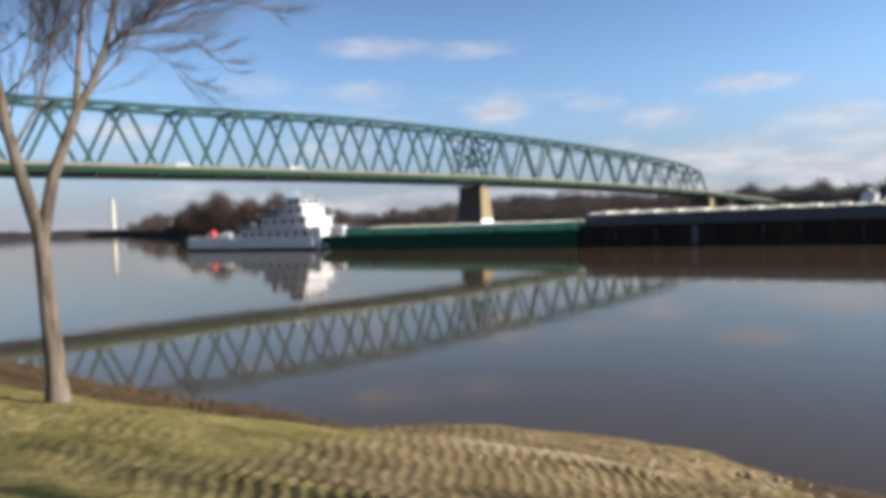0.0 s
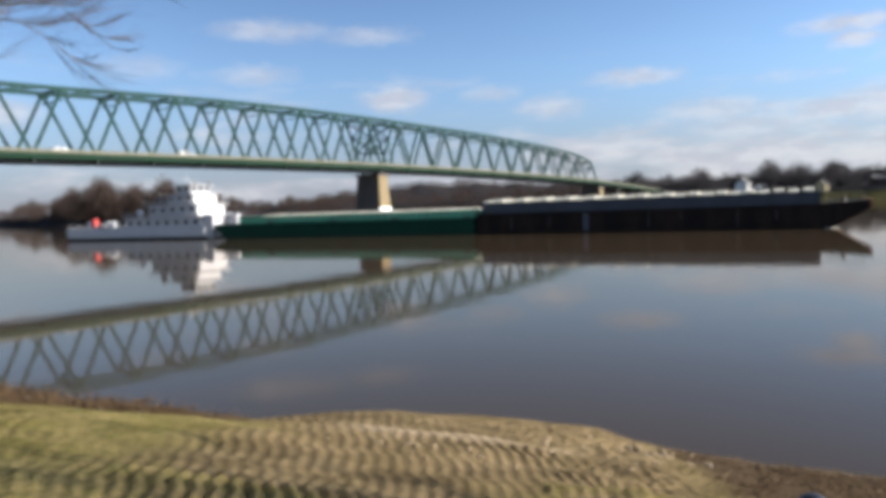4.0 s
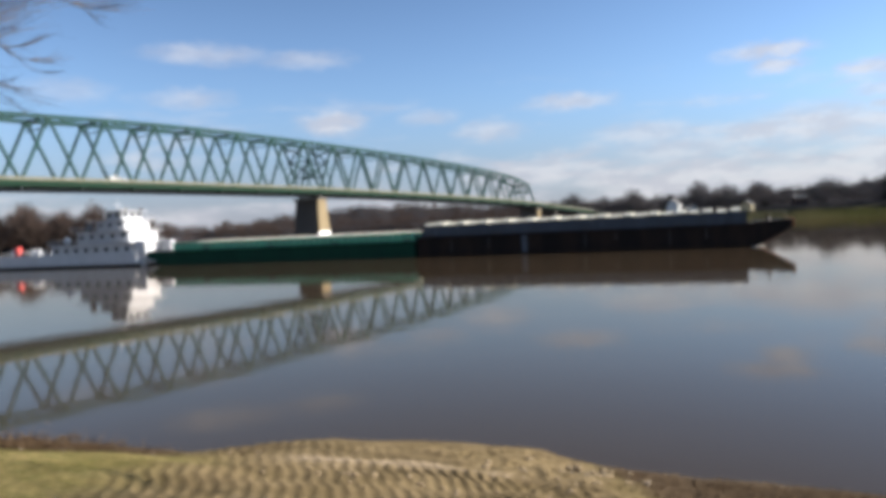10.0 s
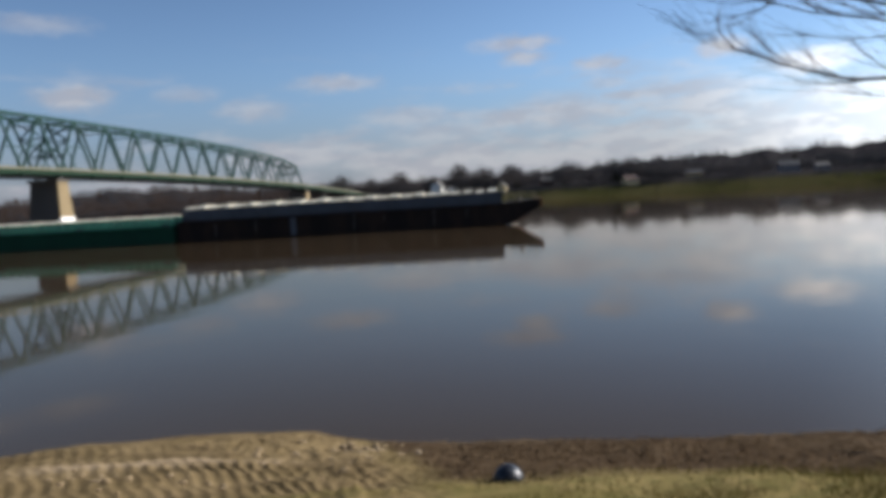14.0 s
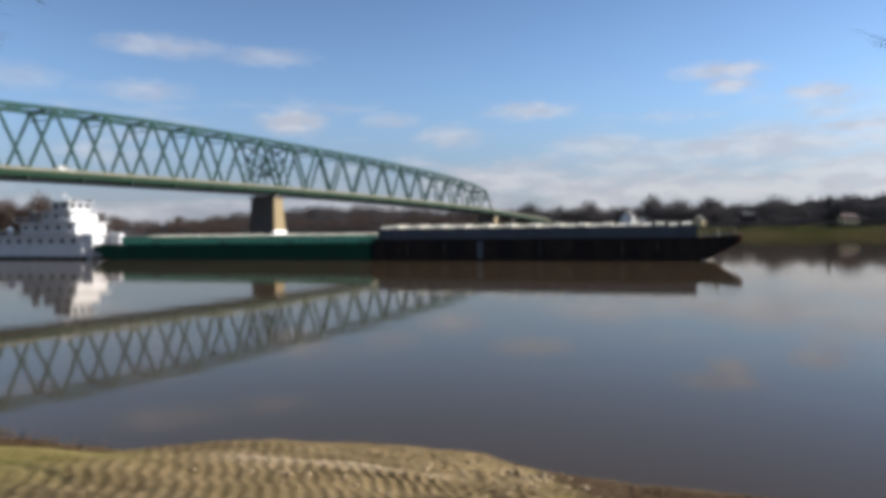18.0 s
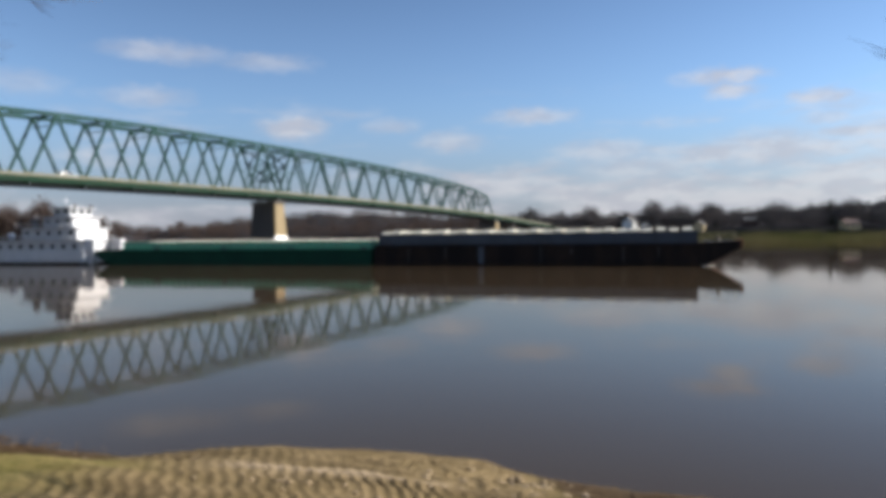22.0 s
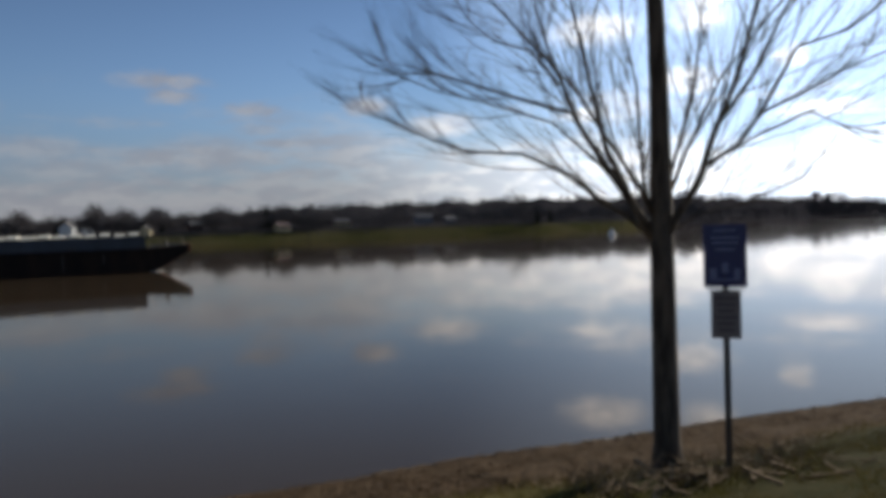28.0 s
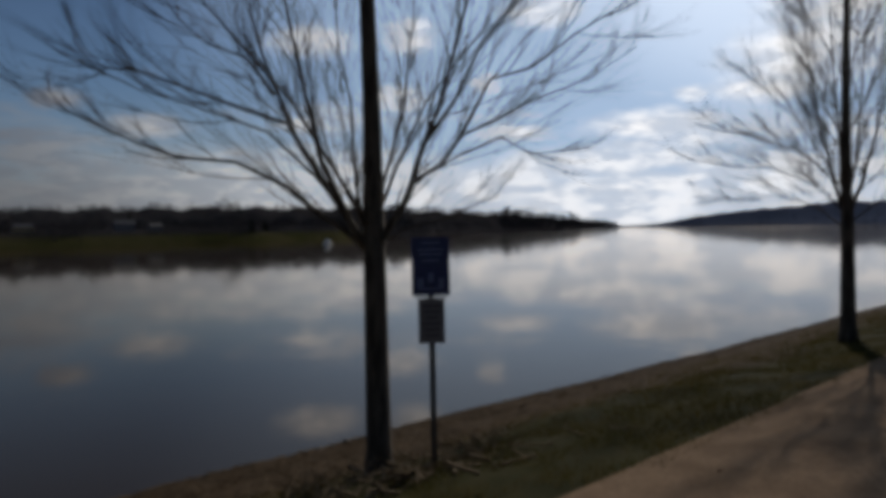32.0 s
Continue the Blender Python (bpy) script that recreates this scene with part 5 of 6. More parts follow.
bare_tree(15.1, -5.35, 23, "bare winter tree with dense fine twigs beside the path", [
    ([(0.0, 0.0, 2.0), (0.03, 0.02, 4.0), (0.0, 0.0, 6.5), (0.03, 0.0, 9.5)], 0.12, 0.025),
], 0.14, [
    ([(-0.02, 2.4), (-0.22, 3.1), (-0.42, 4.1), (-0.65, 5.4), (-0.85, 7.2)], 0.3, 0.05),
    ([(0.02, 2.5), (0.25, 3.1), (0.5, 4.1), (0.75, 5.4), (0.95, 7.2)], -0.3, 0.05),
    ([(0.0, 2.9), (-0.12, 3.8), (-0.2, 5.0), (-0.3, 7.4)], -0.8, 0.04),
    ([(0.0, 2.7), (0.15, 3.6), (0.25, 4.8), (0.4, 7.2)], 0.8, 0.04),
    ([(-0.02, 2.2), (-0.6, 2.7), (-1.3, 2.9), (-2.0, 2.85), (-2.7, 2.9)], 0.4, 0.014),
    ([(-0.02, 2.5), (-0.6, 3.1), (-1.3, 3.45), (-2.1, 3.5), (-2.8, 3.7)], -0.6, 0.014),
    ([(-0.05, 3.0), (-0.7, 3.7), (-1.4, 4.1), (-2.2, 4.3), (-2.7, 4.7)], 0.5, 0.014),
    ([(-0.2, 3.2), (-0.8, 4.3), (-1.4, 5.0), (-2.0, 5.6)], -0.4, 0.014),
    ([(0.02, 2.3), (0.6, 2.8), (1.3, 3.0), (2.0, 3.0), (2.7, 3.1)], -0.4, 0.014),
    ([(0.02, 2.7), (0.6, 3.4), (1.3, 3.8), (2.0, 4.0), (2.6, 4.4)], 0.6, 0.014),
    ([(0.2, 3.2), (0.8, 4.4), (1.4, 5.1), (2.0, 5.7)], 0.3, 0.014),
    ([(0.0, 2.4), (-0.3, 2.9), (-0.7, 3.3), (-1.0, 3.5)], 1.9, 0.013),
    ([(0.0, 2.6), (-0.3, 3.2), (-0.8, 3.7), (-1.2, 4.0)], -1.9, 0.013),
], -110.0, whips=8.0, twigs=13, high=(0.25, 20), fine_r=0.0021, whip_r=0.0045)

# ------------------------------------------------------------------ sign by the tree
SX, SY = 7.47, 1.43
sign = thing("park_sign", pose(SX, SY, at_ground(SX, SY), 0, 0, -79.2), "blue park sign above a small white notice on a dark post", "sign")
GZ = at_ground(SX, SY)
part("post", Shape().box((0, 0.02, (5.0 - GZ) / 2 - 0.1), (0.062, 0.05, 5.0 - GZ + 0.2)), MAT_POST, sign, bevel=0.006)
plate = part("sign_plate", Shape().box((0, -0.018, 4.715 - GZ), (0.395, 0.006, 0.61)), MAT_BLUESIGN, sign, "blue rectangular sign plate", bevel=0.002)
for w, z in ((0.2, 0.245), (0.26, 0.175), (0.24, 0.125), (0.18, 0.06)):
    part("lettering_bar", Shape().box((0, -0.024, 4.715 - GZ + z), (w, 0.004, 0.022)), MAT_SYMBOL, plate)
for dx, dz, w, h in ((-0.11, -0.17, 0.07, 0.1), (0.0, -0.12, 0.06, 0.1), (0.11, -0.18, 0.06, 0.11), (0.0, -0.235, 0.28, 0.02)):
    part("symbol", Shape().box((dx, -0.024, 4.715 - GZ + dz), (w, 0.004, h)), MAT_SYMBOL, plate, bevel=0.0015)
lower = part("notice_plate", Shape().box((0, -0.018, 4.14 - GZ), (0.275, 0.006, 0.47)), MAT_NOTICE, sign, "small white notice plate", bevel=0.002)
for i in range(6):
    part("lettering_bar", Shape().box((0, -0.023, 4.3 - GZ - i * 0.062), (0.2 - 0.03 * (i % 3), 0.003, 0.028)), MAT_SIGNINK, lower)
part("edge_strip", Shape().box((0, -0.018, 4.392 - GZ), (0.35, 0.008, 0.015)), MAT_SIGNWHITE, sign)
for z in (4.93, 4.5, 4.3, 3.98):
    part("bolt", Shape().tube([(0, -0.02, z - GZ), (0, -0.032, z - GZ)], [0.009, 0.007], 8), MAT_POST, sign)

# ------------------------------------------------------------------ round-topped bollard in the grass
bx, by = 4.3, 6.1
boll = thing("mooring_bollard", pose(bx, by, at_ground(bx, by)), "dark round-topped iron bollard set in the grass", "bollard")
part("cap", Shape().dome((0, 0, 0.03), 0.16, 0.16, 7, 18), MAT_IRON, boll, smooth=True)
part("stem", Shape().tube([(0, 0, -0.2), (0, 0, 0.0), (0, 0, 0.04)], [0.13, 0.14, 0.162], 18), MAT_IRON, boll)

# ------------------------------------------------------------------ far trees


def strips(rng, base, tip, w0, w1):
    """Thin tapered blades between two sets of points, turned at random about their length."""
    d = tip - base
    r = rng.normal(size=base.shape)
    side = np.cross(d, r)
    side /= np.linalg.norm(side, axis=1)[:, None] + 1e-9
    return np.stack([base - side * w0[:, None], base + side * w0[:, None], tip + side * w1[:, None], tip - side * w1[:, None]], 1)


def strip_mesh(name, quads, mat):
    v = quads.reshape(-1, 3)
    n = len(quads)
    me = bpy.data.meshes.new(name)
    me.vertices.add(len(v))
    me.vertices.foreach_set("co", v.ravel())
    me.loops.add(n * 4)
    me.loops.foreach_set("vertex_index", np.arange(n * 4))
    me.polygons.add(n)
    me.polygons.foreach_set("loop_start", np.arange(n) * 4)
    me.update(calc_edges=True)
    me.materials.append(mat)
    return me


def wood(rng, px, py, pz, height, per=42, wide=0.33):
    """Bare trees: a trunk, ascending branches and a rounded haze of twigs each."""
    n = len(px)
    base = np.stack([px, py, pz - 0.5], -1)
    top = base + np.stack([rng.normal(0, 0.4, n), rng.normal(0, 0.4, n), height * 0.88], -1)
    out = [strips(rng, base, top, 0.012 * height, 0.003 * height), strips(rng, base, top, 0.012 * height, 0.003 * height)]
    for i in range(per // 4):
        t = rng.uniform(0.2, 0.8, n)
        p = base + (top - base) * t[:, None]
        ang = rng.uniform(0, 2 * np.pi, n)
        el = rng.uniform(0.4, 1.1, n)
        ln = height * rng.uniform(0.2, 0.4, n) * (1.1 - 0.75 * np.abs(t - 0.5))
        q = p + np.stack([np.cos(ang) * np.cos(el), np.sin(ang) * np.cos(el), np.sin(el)], -1) * ln[:, None]
        w = wide * rng.uniform(0.4, 0.9, n) * height / 14
        out.append(strips(rng, p, q, w * 0.5, w * 0.2))
    squat = rng.uniform(0.22, 0.36, n)
    for i in range(per):
        d = rng.normal(size=(n, 3))
        d /= np.linalg.norm(d, axis=1)[:, None]
        k = rng.random(n) ** 0.45
        c = base + np.stack([d[:, 0] * squat * height * k, d[:, 1] * squat * height * k, (0.6 + 0.38 * d[:, 2] * k) * height], -1)
        e = d * 0.7 + rng.normal(size=(n, 3)) * 0.5
        e[:, 2] = np.abs(e[:, 2]) + 0.3
        e /= np.linalg.norm(e, axis=1)[:, None]
        w = wide * rng.uniform(0.5, 1.1, n) * height / 14
        out.append(strips(rng, c, c + e * (height * rng.uniform(0.06, 0.15, n))[:, None], w * 0.5, w * 0.15))
    return np.concatenate(out)


def scatter(rng, n, az0, az1, f0, f1):
    az = rng.uniform(az0, az1, n)
    r = np.interp(az, BANK_AZ, BANK_R) + f0 + (f1 - f0) * rng.random(n) ** 1.3
    return az, r, r * np.sin(np.radians(az)), r * np.cos(np.radians(az)), far_height(az, r)


HOUSES = ((30.7, 36, 1.1), (31.9, 44, 0.9), (35.8, 34, 0.8), (45.6, 36, 1.2), (56.6, 60, 1.2), (58.7, 60, 0.8), (39.2, 60, 0.6), (50.2, 64, 0.6))


def far_wood(name, label, seed, rows, mat=MAT_FARTREE):
    rng = np.random.default_rng(seed)
    quads = []
    for n, az0, az1, f0, f1, h0, h1, per, wide in rows:
        az, r, x, y, z = scatter(rng, n, az0, az1, f0, f1)
        front = r - np.interp(az, BANK_AZ, BANK_R)
        keep = np.all([(np.abs(az - a) > half) | (front > f + 9) for a, f, half in HOUSES], axis=0)
        az, x, y, z, n = az[keep], x[keep], y[keep], z[keep], int(keep.sum())
        h = rng.uniform(h0, h1, n) * (1 + 0.25 * np.sin(az * 2.1) * np.sin(az * 0.7 + 1))
        quads.append(wood(rng, x, y, z, h, per, wide))
    ob = new(name, strip_mesh(name, np.concatenate(quads), mat))
    return tagged(ob, label, "woods", kind="stuff")


far_wood("island_woods", "bare brown woods on the far shore upstream", 4, [(420, -23.5, -9.0, 5, 90, 12, 18, 96, 0.26), (90, -19.5, -12.5, 5, 60, 20, 26, 130, 0.26), (40, -12.5, -9.0, 5, 60, 15, 20, 120, 0.26), (280, -9.5, 0, 5, 120, 8, 12, 80, 0.24), (150, -34, -21, 5, 200, 6, 9, 44, 0.36)])
far_wood("hillside_woods", "bare brown woods on the hillside behind the bridge", 5, [(2600, -3, 24, 10, 420, 5, 7.5, 34, 0.42), (120, -2, 22, 6, 60, 8, 12, 60, 0.3)])
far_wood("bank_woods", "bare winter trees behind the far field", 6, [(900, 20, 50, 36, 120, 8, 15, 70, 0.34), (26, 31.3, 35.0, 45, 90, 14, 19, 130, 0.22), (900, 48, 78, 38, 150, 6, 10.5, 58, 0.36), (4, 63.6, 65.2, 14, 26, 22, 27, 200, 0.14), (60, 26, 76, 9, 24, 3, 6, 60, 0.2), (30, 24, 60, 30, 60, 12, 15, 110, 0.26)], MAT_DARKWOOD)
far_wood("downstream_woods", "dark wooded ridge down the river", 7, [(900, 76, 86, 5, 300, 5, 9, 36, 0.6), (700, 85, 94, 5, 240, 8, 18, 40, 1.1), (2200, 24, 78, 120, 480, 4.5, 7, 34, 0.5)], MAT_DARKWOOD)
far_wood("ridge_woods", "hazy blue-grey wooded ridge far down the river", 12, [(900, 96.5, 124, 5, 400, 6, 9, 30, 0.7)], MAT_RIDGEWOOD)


def conifer(az, f, h, seed):
    rng = np.random.default_rng(seed)
    r = lerp(az, BANK_AZ, BANK_R) + f
    x, y = r * math.sin(radians(az)), r * math.cos(radians(az))
    root = thing("conifer", pose(x, y, float(far_height(np.array(az), np.array(r))) - 0.3), "dark green pointed conifer on the far bank", "tree", "conifers on the far bank")
    part("trunk", Shape().tube([(0, 0, 0), (0, 0, h * 0.95)], [0.28, 0.04], 6), MAT_BARK, root)
    n = 620
    t = rng.uniform(0.06, 1, n)
    a = rng.uniform(0, 2 * np.pi, n)
    p = np.stack([np.zeros(n), np.zeros(n), t * h], -1)
    ln = h * 0.24 * (1.05 - t) * rng.uniform(0.6, 1.15, n) + 0.15
    q = p + np.stack([np.cos(a) * ln, np.sin(a) * ln, -0.25 * ln + 0.2], -1)
    part("crown", strip_mesh("crown", strips(rng, p, q, np.full(n, 0.42), np.full(n, 0.1)), MAT_NEEDLE), MAT_NEEDLE, root)


for i, (az, f, h) in enumerate(((27.5, 60, 9), (44.4, 62, 16.0), (44.9, 66, 13.5), (40.6, 70, 11), (36.9, 72, 11.5), (65.6, 34, 11), (66.6, 40, 9), (57.0, 75, 13), (30.0, 75, 8))):
    conifer(az, f, h, 40 + i)


def far_house(name, az, f, size, wall, roof, label, turn=0.0):
    """A gabled house on the far bank with windows, door and chimney."""
    w, d, h, rise = size
    r = lerp(az, BANK_AZ, BANK_R) + f
    x, y = r * math.sin(radians(az)), r * math.cos(radians(az))
    root = thing(name, pose(x, y, float(far_height(np.array(az), np.array(r))) - 0.4, 0, 0, -az + turn), label, "house", "houses on the far bank")
    part("wall", Shape().prism([(-d / 2, 0), (d / 2, 0), (d / 2, h), (0, h + rise), (-d / 2, h)], -w / 2, w / 2), wall, root)
    o = 0.5
    for s in (-1, 1):
        part("roof", Shape().quad_box([(-w / 2 - o, s * (d / 2 + o), h - rise * 2 * o / d + 0.05), (w / 2 + o, s * (d / 2 + o), h - rise * 2 * o / d + 0.05), (w / 2 + o, 0, h + rise + 0.05), (-w / 2 - o, 0, h + rise + 0.05),
                                       (-w / 2 - o, s * (d / 2 + o), h - rise * 2 * o / d + 0.3), (w / 2 + o, s * (d / 2 + o), h - rise * 2 * o / d + 0.3), (w / 2 + o, 0, h + rise + 0.3), (-w / 2 - o, 0, h + rise + 0.3)]), roof, root)
    storeys = 2 if h > 4.5 else 1
    n = max(2, int(w / 3))
    for k in range(storeys):
        for i in range(n):
            part("window", Shape().box((-w / 2 + w * (i + 0.5) / n, -d / 2 - 0.03, 1.7 + 2.8 * k), (1.0, 0.1, 1.4)), MAT_GLASS, root)
        part("window", Shape().box((w / 2 + 0.03, 0, 1.7 + 2.8 * k), (0.1, 1.0, 1.4)), MAT_GLASS, root)
    part("chimney", Shape().box((w * 0.25, d * 0.12, h + rise), (0.8, 0.8, 2.0)), MAT_BRICK, root)


far_house("white_house", 30.7, 36, (5.6, 8.0, 6.5, 3.4), MAT_SIDING, MAT_ROOF, "tall narrow white gabled house on the far bank", 62)
far_house("white_shed", 31.9, 44, (6.5, 5.0, 2.8, 1.6), MAT_SIDING, MAT_ROOF, "low white shed beside the far field", 55)
far_house("cream_house", 35.8, 34, (4.2, 6.0, 4.6, 2.2), MAT_CREAM, MAT_ROOF, "small cream house on the far bank", 60)
far_house("red_roofed_house", 45.6, 36, (9.0, 7.0, 3.4, 2.6), MAT_CREAM, MAT_REDROOF, "cream house with red-brown roof near a conifer", 30)
far_house("grey_house", 56.6, 60, (12.0, 8.0, 5.0, 2.6), MAT_GREYSIDING, MAT_ROOF, "long pale two-storey house under the wooded ridge", 10)
far_house("small_house", 58.7, 60, (8.0, 7.0, 3.2, 2.2), MAT_GREYSIDING, MAT_ROOF, "small pale house under the wooded ridge", 20)
far_house("brick_house", 39.2, 70, (8.0, 7.0, 4.4, 2.4), MAT_BRICK, MAT_ROOF, "red brick house half hidden by bare trees", 15)
far_house("wide_house", 50.2, 64, (12.0, 8.0, 3.4, 2.6), MAT_CREAM, MAT_ROOF, "low cream house among bare trees", 5)

# white channel buoy out on the river
qx, qy = 291 * math.sin(radians(71.3)), 291 * math.cos(radians(71.3))
buoy = thing("channel_buoy", pose(qx, qy, -0.6), "white floating channel buoy on the river", "buoy")
part("float", Shape().tube([(0, 0, -0.6), (0, 0, 0.2), (0, 0, 1.2), (0, 0, 1.6)], [0.9, 1.6, 1.6, 1.1], 14), MAT_SIDING, buoy)
part("cage", Shape().tube([(0, 0, 1.6), (0, 0, 2.5), (0, 0, 2.8)], [1.1, 0.9, 0.4], 10), MAT_SIDING, buoy)

# distant white chimney upstream
tx, ty = 1560 * math.sin(radians(-24.45)), 1560 * math.cos(radians(-24.45))
stack = thing("distant_chimney", pose(tx, ty, 3.0), "tall slender white chimney far upstream", "chimney")
part("shaft", Shape().tube([(0, 0, -2), (0, 0, 30), (0, 0, 70)], [4.6, 3.8, 3.2], 14), MAT_COVER, stack)
part("rim", Shape().tube([(0, 0, 69), (0, 0, 71)], [3.6, 3.6], 14), MAT_CONCRETE, stack)

# ------------------------------------------------------------------ loose cover of the near bank
def bank_xy(a, s):
    return NX * s + AX * a, NY * s + AY * a


def blades(name, label, seed, rows, mat):
    """Thin upright stalks. rows: count, a range, s range, height range, lean, width."""
    rng = np.random.default_rng(seed)
    quads = []
    for n, a0, a1, s0, s1, h0, h1, lean, w in rows:
        a, s = rng.uniform(a0, a1, n), rng.uniform(s0, s1, n)
        edge = np.interp(a, SHORE_A, SHORE_S) - 0.1
        clump = np.sin(a * 2.1 + 1.3 * np.sin(s * 1.7)) * np.sin(s * 2.3 + a * 0.9) + 0.5 * np.sin(a * 5.3 - s * 3.1)
        keep = (s < edge) & (clump + rng.normal(0, 0.3, n) > -0.35)
        a, s = a[keep], s[keep]
        x, y = bank_xy(a, s)
        h = rng.uniform(h0, h1, len(a))
        base = np.stack([x, y, ground_height(a, s) - 0.01], -1)
        tip = base + np.stack([rng.normal(0, lean, len(a)) * h, rng.normal(0, lean, len(a)) * h, h], -1)
        quads.append(strips(rng, base, tip, np.full(len(a), w), np.full(len(a), w * 0.25)))
    return tagged(new(name, strip_mesh(name, np.concatenate(quads), mat)), label, "plants", kind="stuff")


blades("grass", "short winter grass, half green and half straw", 8, [(26000, -28, -8.5, 4.0, 10.2, 0.02, 0.06, 0.5, 0.004), (5000, -0.5, 4, 4.0, 8.0, 0.02, 0.07, 0.5, 0.004), (50000, 1, 26, 3.0, 5.9, 0.03, 0.09, 0.55, 0.004), (6000, 2, 30, 5.6, 7.4, 0.05, 0.14, 0.6, 0.004)], MAT_BLADE)
blades("dry_weeds", "brown dry weeds and leaf litter along the waterline", 9, [(18000, -34, -12, 7.4, 14, 0.03, 0.1, 1.3, 0.006), (3600, -32, -12.5, 9.6, 13.2, 0.1, 0.32, 0.7, 0.006), (1500, -25, -14, 9.4, 11.8, 0.15, 0.45, 0.6, 0.009), (9000, -1, 45, 9.0, 14.6, 0.03, 0.12, 1.3, 0.006), (2500, -13, -1, 12.5, 15.3, 0.01, 0.03, 2.0, 0.005)], MAT_DRYLEAF)
blades("fallen_leaves", "scattered dry brown leaves on the path", 14, [(500, 1, 24, 0.5, 3.2, 0.015, 0.04, 2.0, 0.012)], MAT_DRYLEAF)
blades("straw", "flattened pale straw scattered over the bank", 10, [(900, 3.4, 6.6, 5.2, 7.2, 0.03, 0.22, 1.6, 0.008), (300, 4.6, 12, 4.6, 6.4, 0.02, 0.12, 2.5, 0.007), (700, -4.0, -1.0, 8.0, 12.0, 0.015, 0.05, 3.0, 0.007), (260, -9.0, -4.0, 8.5, 10.5, 0.02, 0.08, 2.5, 0.006)], MAT_STRAW)


def stick(x, y, length, r, turn, tilt, mat=MAT_STRAW):
    rng = random.Random(int(x * 1000 + y * 77))
    root = Shape()
    pts = limb_points((-length / 2, 0, 0), (1, 0, math.tan(radians(tilt))), length, 5, rng, 0.06, 0.0)
    for p, q in zip(pts, pts[1:]):
        root.beam(p, q, r * 2.2, r * 1.4)
    ob = part("driftwood_stick", root, mat)
    ob.matrix_world = pose(x, y, at_ground(x, y) + 0.03 + length / 2 * math.tan(radians(abs(tilt))) * 0.8, 0, 0, turn)
    tagged(ob, "pale weathered driftwood stick lying on the bank" if mat is MAT_STRAW else "dark brown driftwood stick near the waterline", "driftwood", "driftwood sticks by the tree" if mat is MAT_STRAW else "driftwood sticks along the waterline")


rs = random.Random(77)
for i in range(54):
    a, s = rs.gauss(4.5, 0.5), rs.gauss(5.55, 0.28)
    x, y = bank_xy(a, s)
    stick(x, y, rs.uniform(0.12, 0.42), rs.uniform(0.006, 0.018), rs.uniform(0, 180), rs.uniform(-20, 20))
for i in range(9):
    a, s = rs.uniform(5.2, 7.0), rs.gauss(4.9, 0.25)
    x, y = bank_xy(a, s)
    stick(x, y, rs.uniform(0.12, 0.5), rs.uniform(0.004, 0.011), rs.uniform(0, 180), rs.uniform(-12, 12))
for i in range(14):
    a, s = rs.uniform(-24, -14), rs.uniform(10.8, 12.6)
    x, y = bank_xy(a, s)
    stick(x, y, rs.uniform(0.3, 0.9), rs.uniform(0.01, 0.022), rs.uniform(0, 180), rs.uniform(-6, 6), MAT_DRYLEAF)


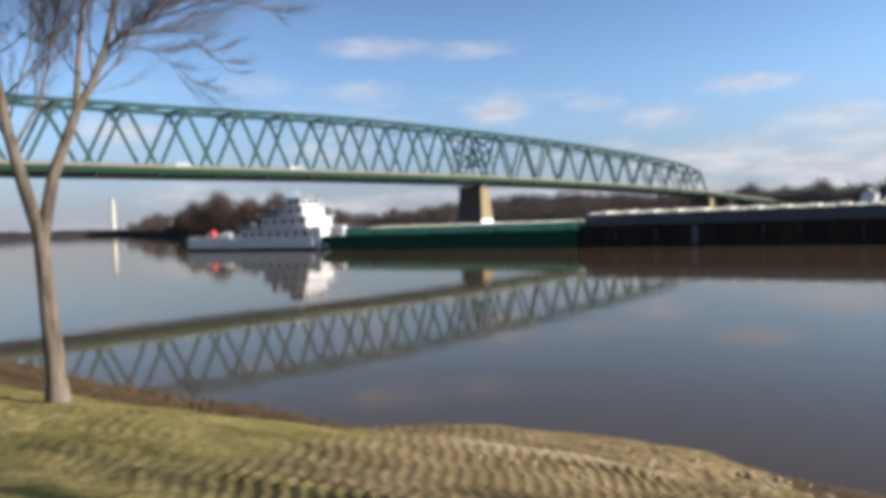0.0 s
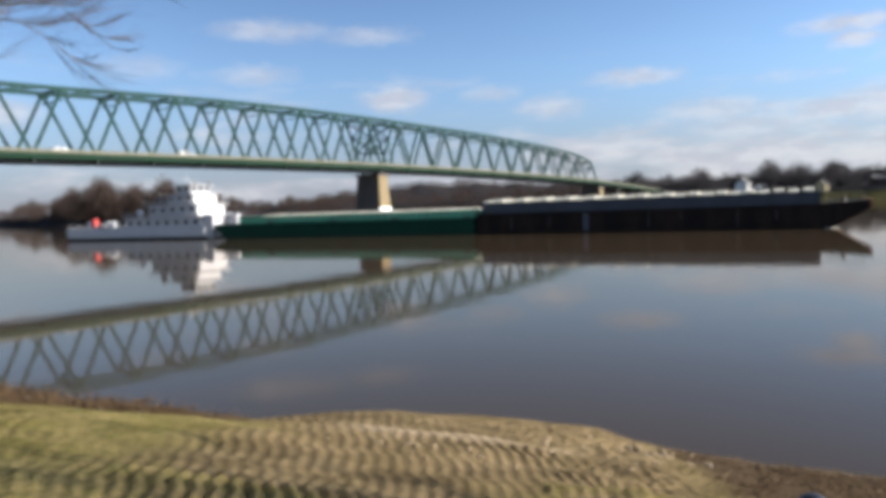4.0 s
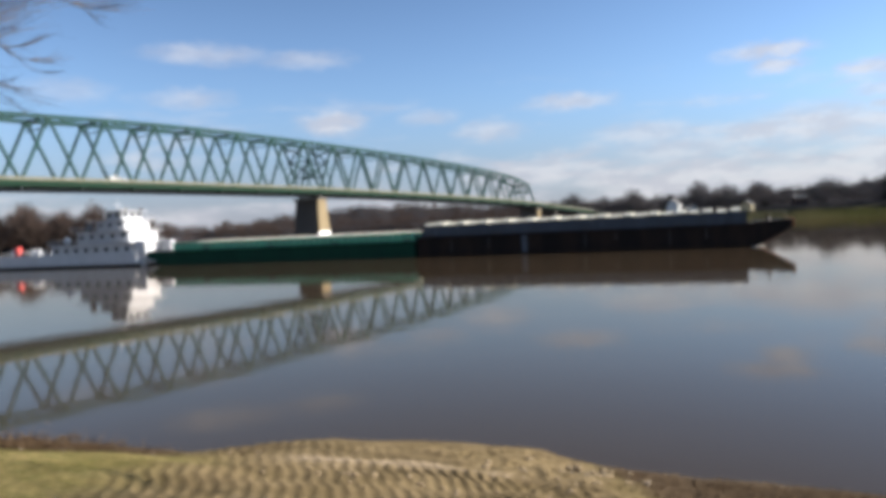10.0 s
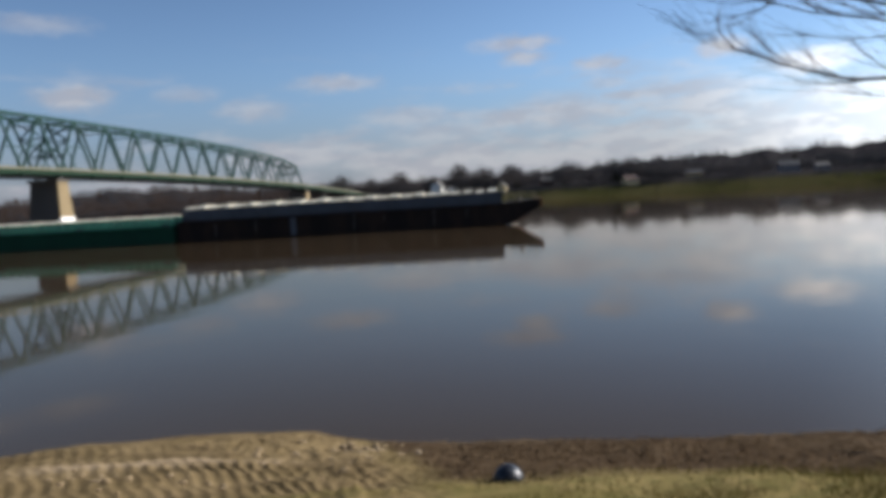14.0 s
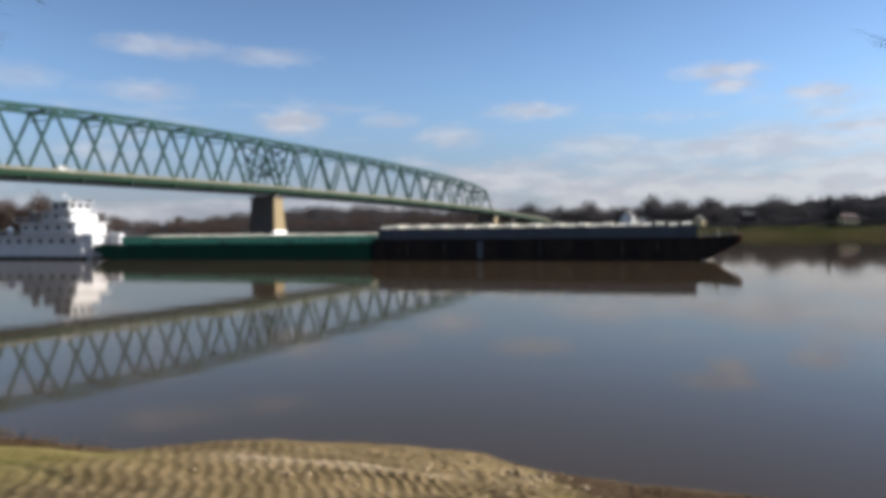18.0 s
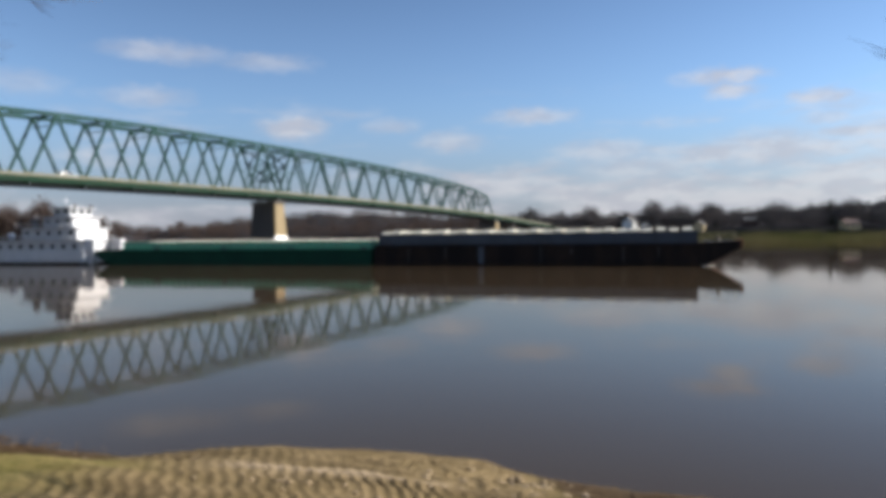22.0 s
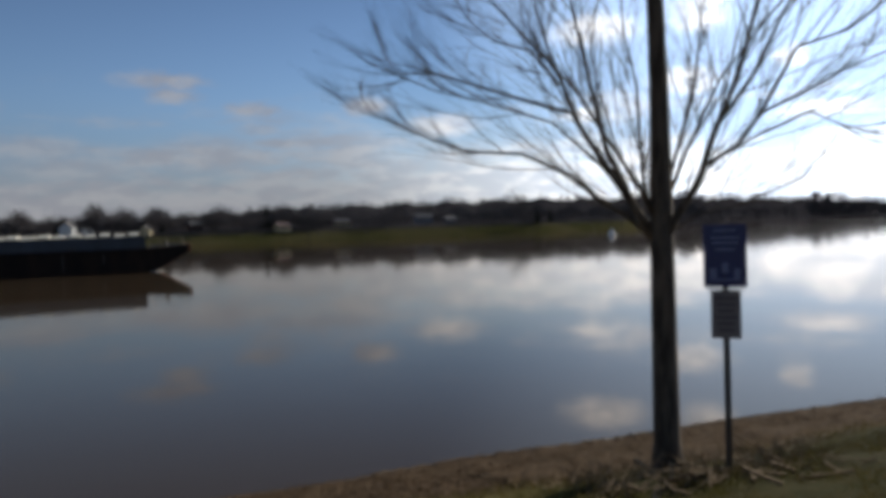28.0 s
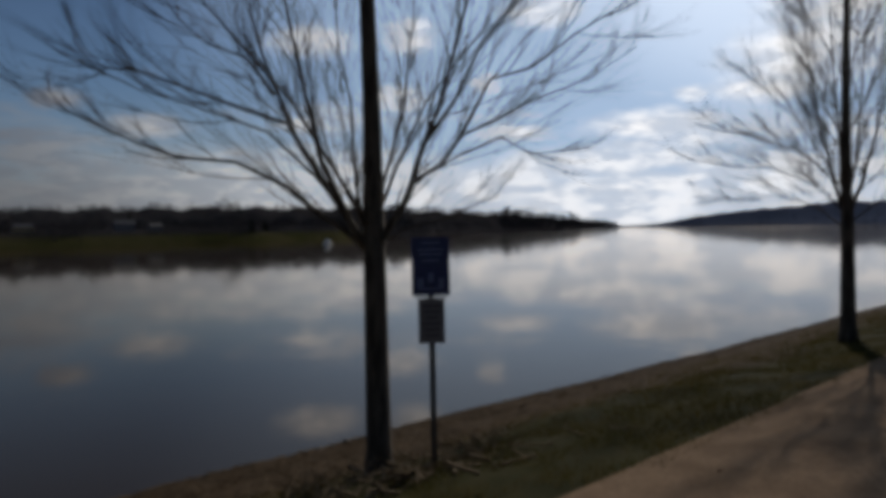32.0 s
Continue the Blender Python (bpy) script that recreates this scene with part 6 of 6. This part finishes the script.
# dark snags and roots lying in the shallows
for i, (a, s) in enumerate(((-20.5, 12.4), (-18.6, 12.9), (-17.2, 12.8), (-16.0, 13.1), (-19.4, 13.3), (-15.0, 13.6))):
    x, y = bank_xy(a, s)
    rng = random.Random(500 + i)
    sh = Shape()
    for k in range(5):
        sh.tube(limb_points((0, 0, 0.0), (rng.gauss(0, 1), rng.gauss(0, 1), rng.uniform(0.0, 0.16)), rng.uniform(0.4, 1.0), 5, rng, 0.2, 0.0), tapered(rng.uniform(0.03, 0.06), 0.01, 5), 6)
    snag = part("driftwood_snag", sh, MAT_DRYLEAF, smooth=True)
    snag.matrix_world = pose(x, y, at_ground(x, y) - 0.02, 0, 0, rng.uniform(0, 360))
    tagged(snag, "dark wet driftwood snag in the shallows", "driftwood", "driftwood snags in the shallows")


def stone(x, y, r, seed, mat=MAT_STONE):
    rng = random.Random(seed)
    bm = bmesh.new()
    bmesh.ops.create_icosphere(bm, subdivisions=2, radius=r)
    off = Vector((rng.random() * 9, rng.random() * 9, 0))
    for v in bm.verts:
        v.co *= 1 + 0.35 * noise.noise(v.co / r * 0.9 + off)
        v.co.z *= 0.6
    me = bpy.data.meshes.new("bank_stone")
    bm.to_mesh(me)
    bm.free()
    ob = part("bank_stone" if mat is MAT_STONE else "sand_clod", me, mat)
    ob.matrix_world = pose(x, y, at_ground(x, y) + r * 0.15, 0, 0, rng.uniform(0, 360))
    if mat is MAT_STONE:
        tagged(ob, "tan rough stone lying at the edge of the bank", "stone", "stones on the bank")
    else:
        tagged(ob, "pale crumbly clod of dried river sand", "clod", "clods on the tracked sand")


for i in range(26):
    a, s = rs.uniform(-25, -11), rs.uniform(8.4, 13.0)
    stone(*bank_xy(a, s), rs.uniform(0.04, 0.1), i)
for i in range(14):
    a, s = rs.uniform(-3.4, -1.6), rs.uniform(9.5, 13.0)
    stone(*bank_xy(a, s), rs.uniform(0.03, 0.08), 100 + i)
for i in range(60):
    a = rs.uniform(6.0, 42.0)
    s = lerp(a, SHORE_A, SHORE_S) - rs.uniform(0.15, 0.7)
    stone(*bank_xy(a, s), rs.uniform(0.03, 0.09), 200 + i)
for i in range(60):
    a, s = rs.gauss(-2.9, 0.6), rs.gauss(10.6, 1.2)
    stone(*bank_xy(a, s), rs.uniform(0.03, 0.1), 400 + i, MAT_CLOD)
for i in range(40):
    a, s = rs.uniform(-5.5, -2.8), rs.gauss(7.6, 0.7)
    stone(*bank_xy(a, s), rs.uniform(0.02, 0.055), 500 + i, MAT_CLOD)
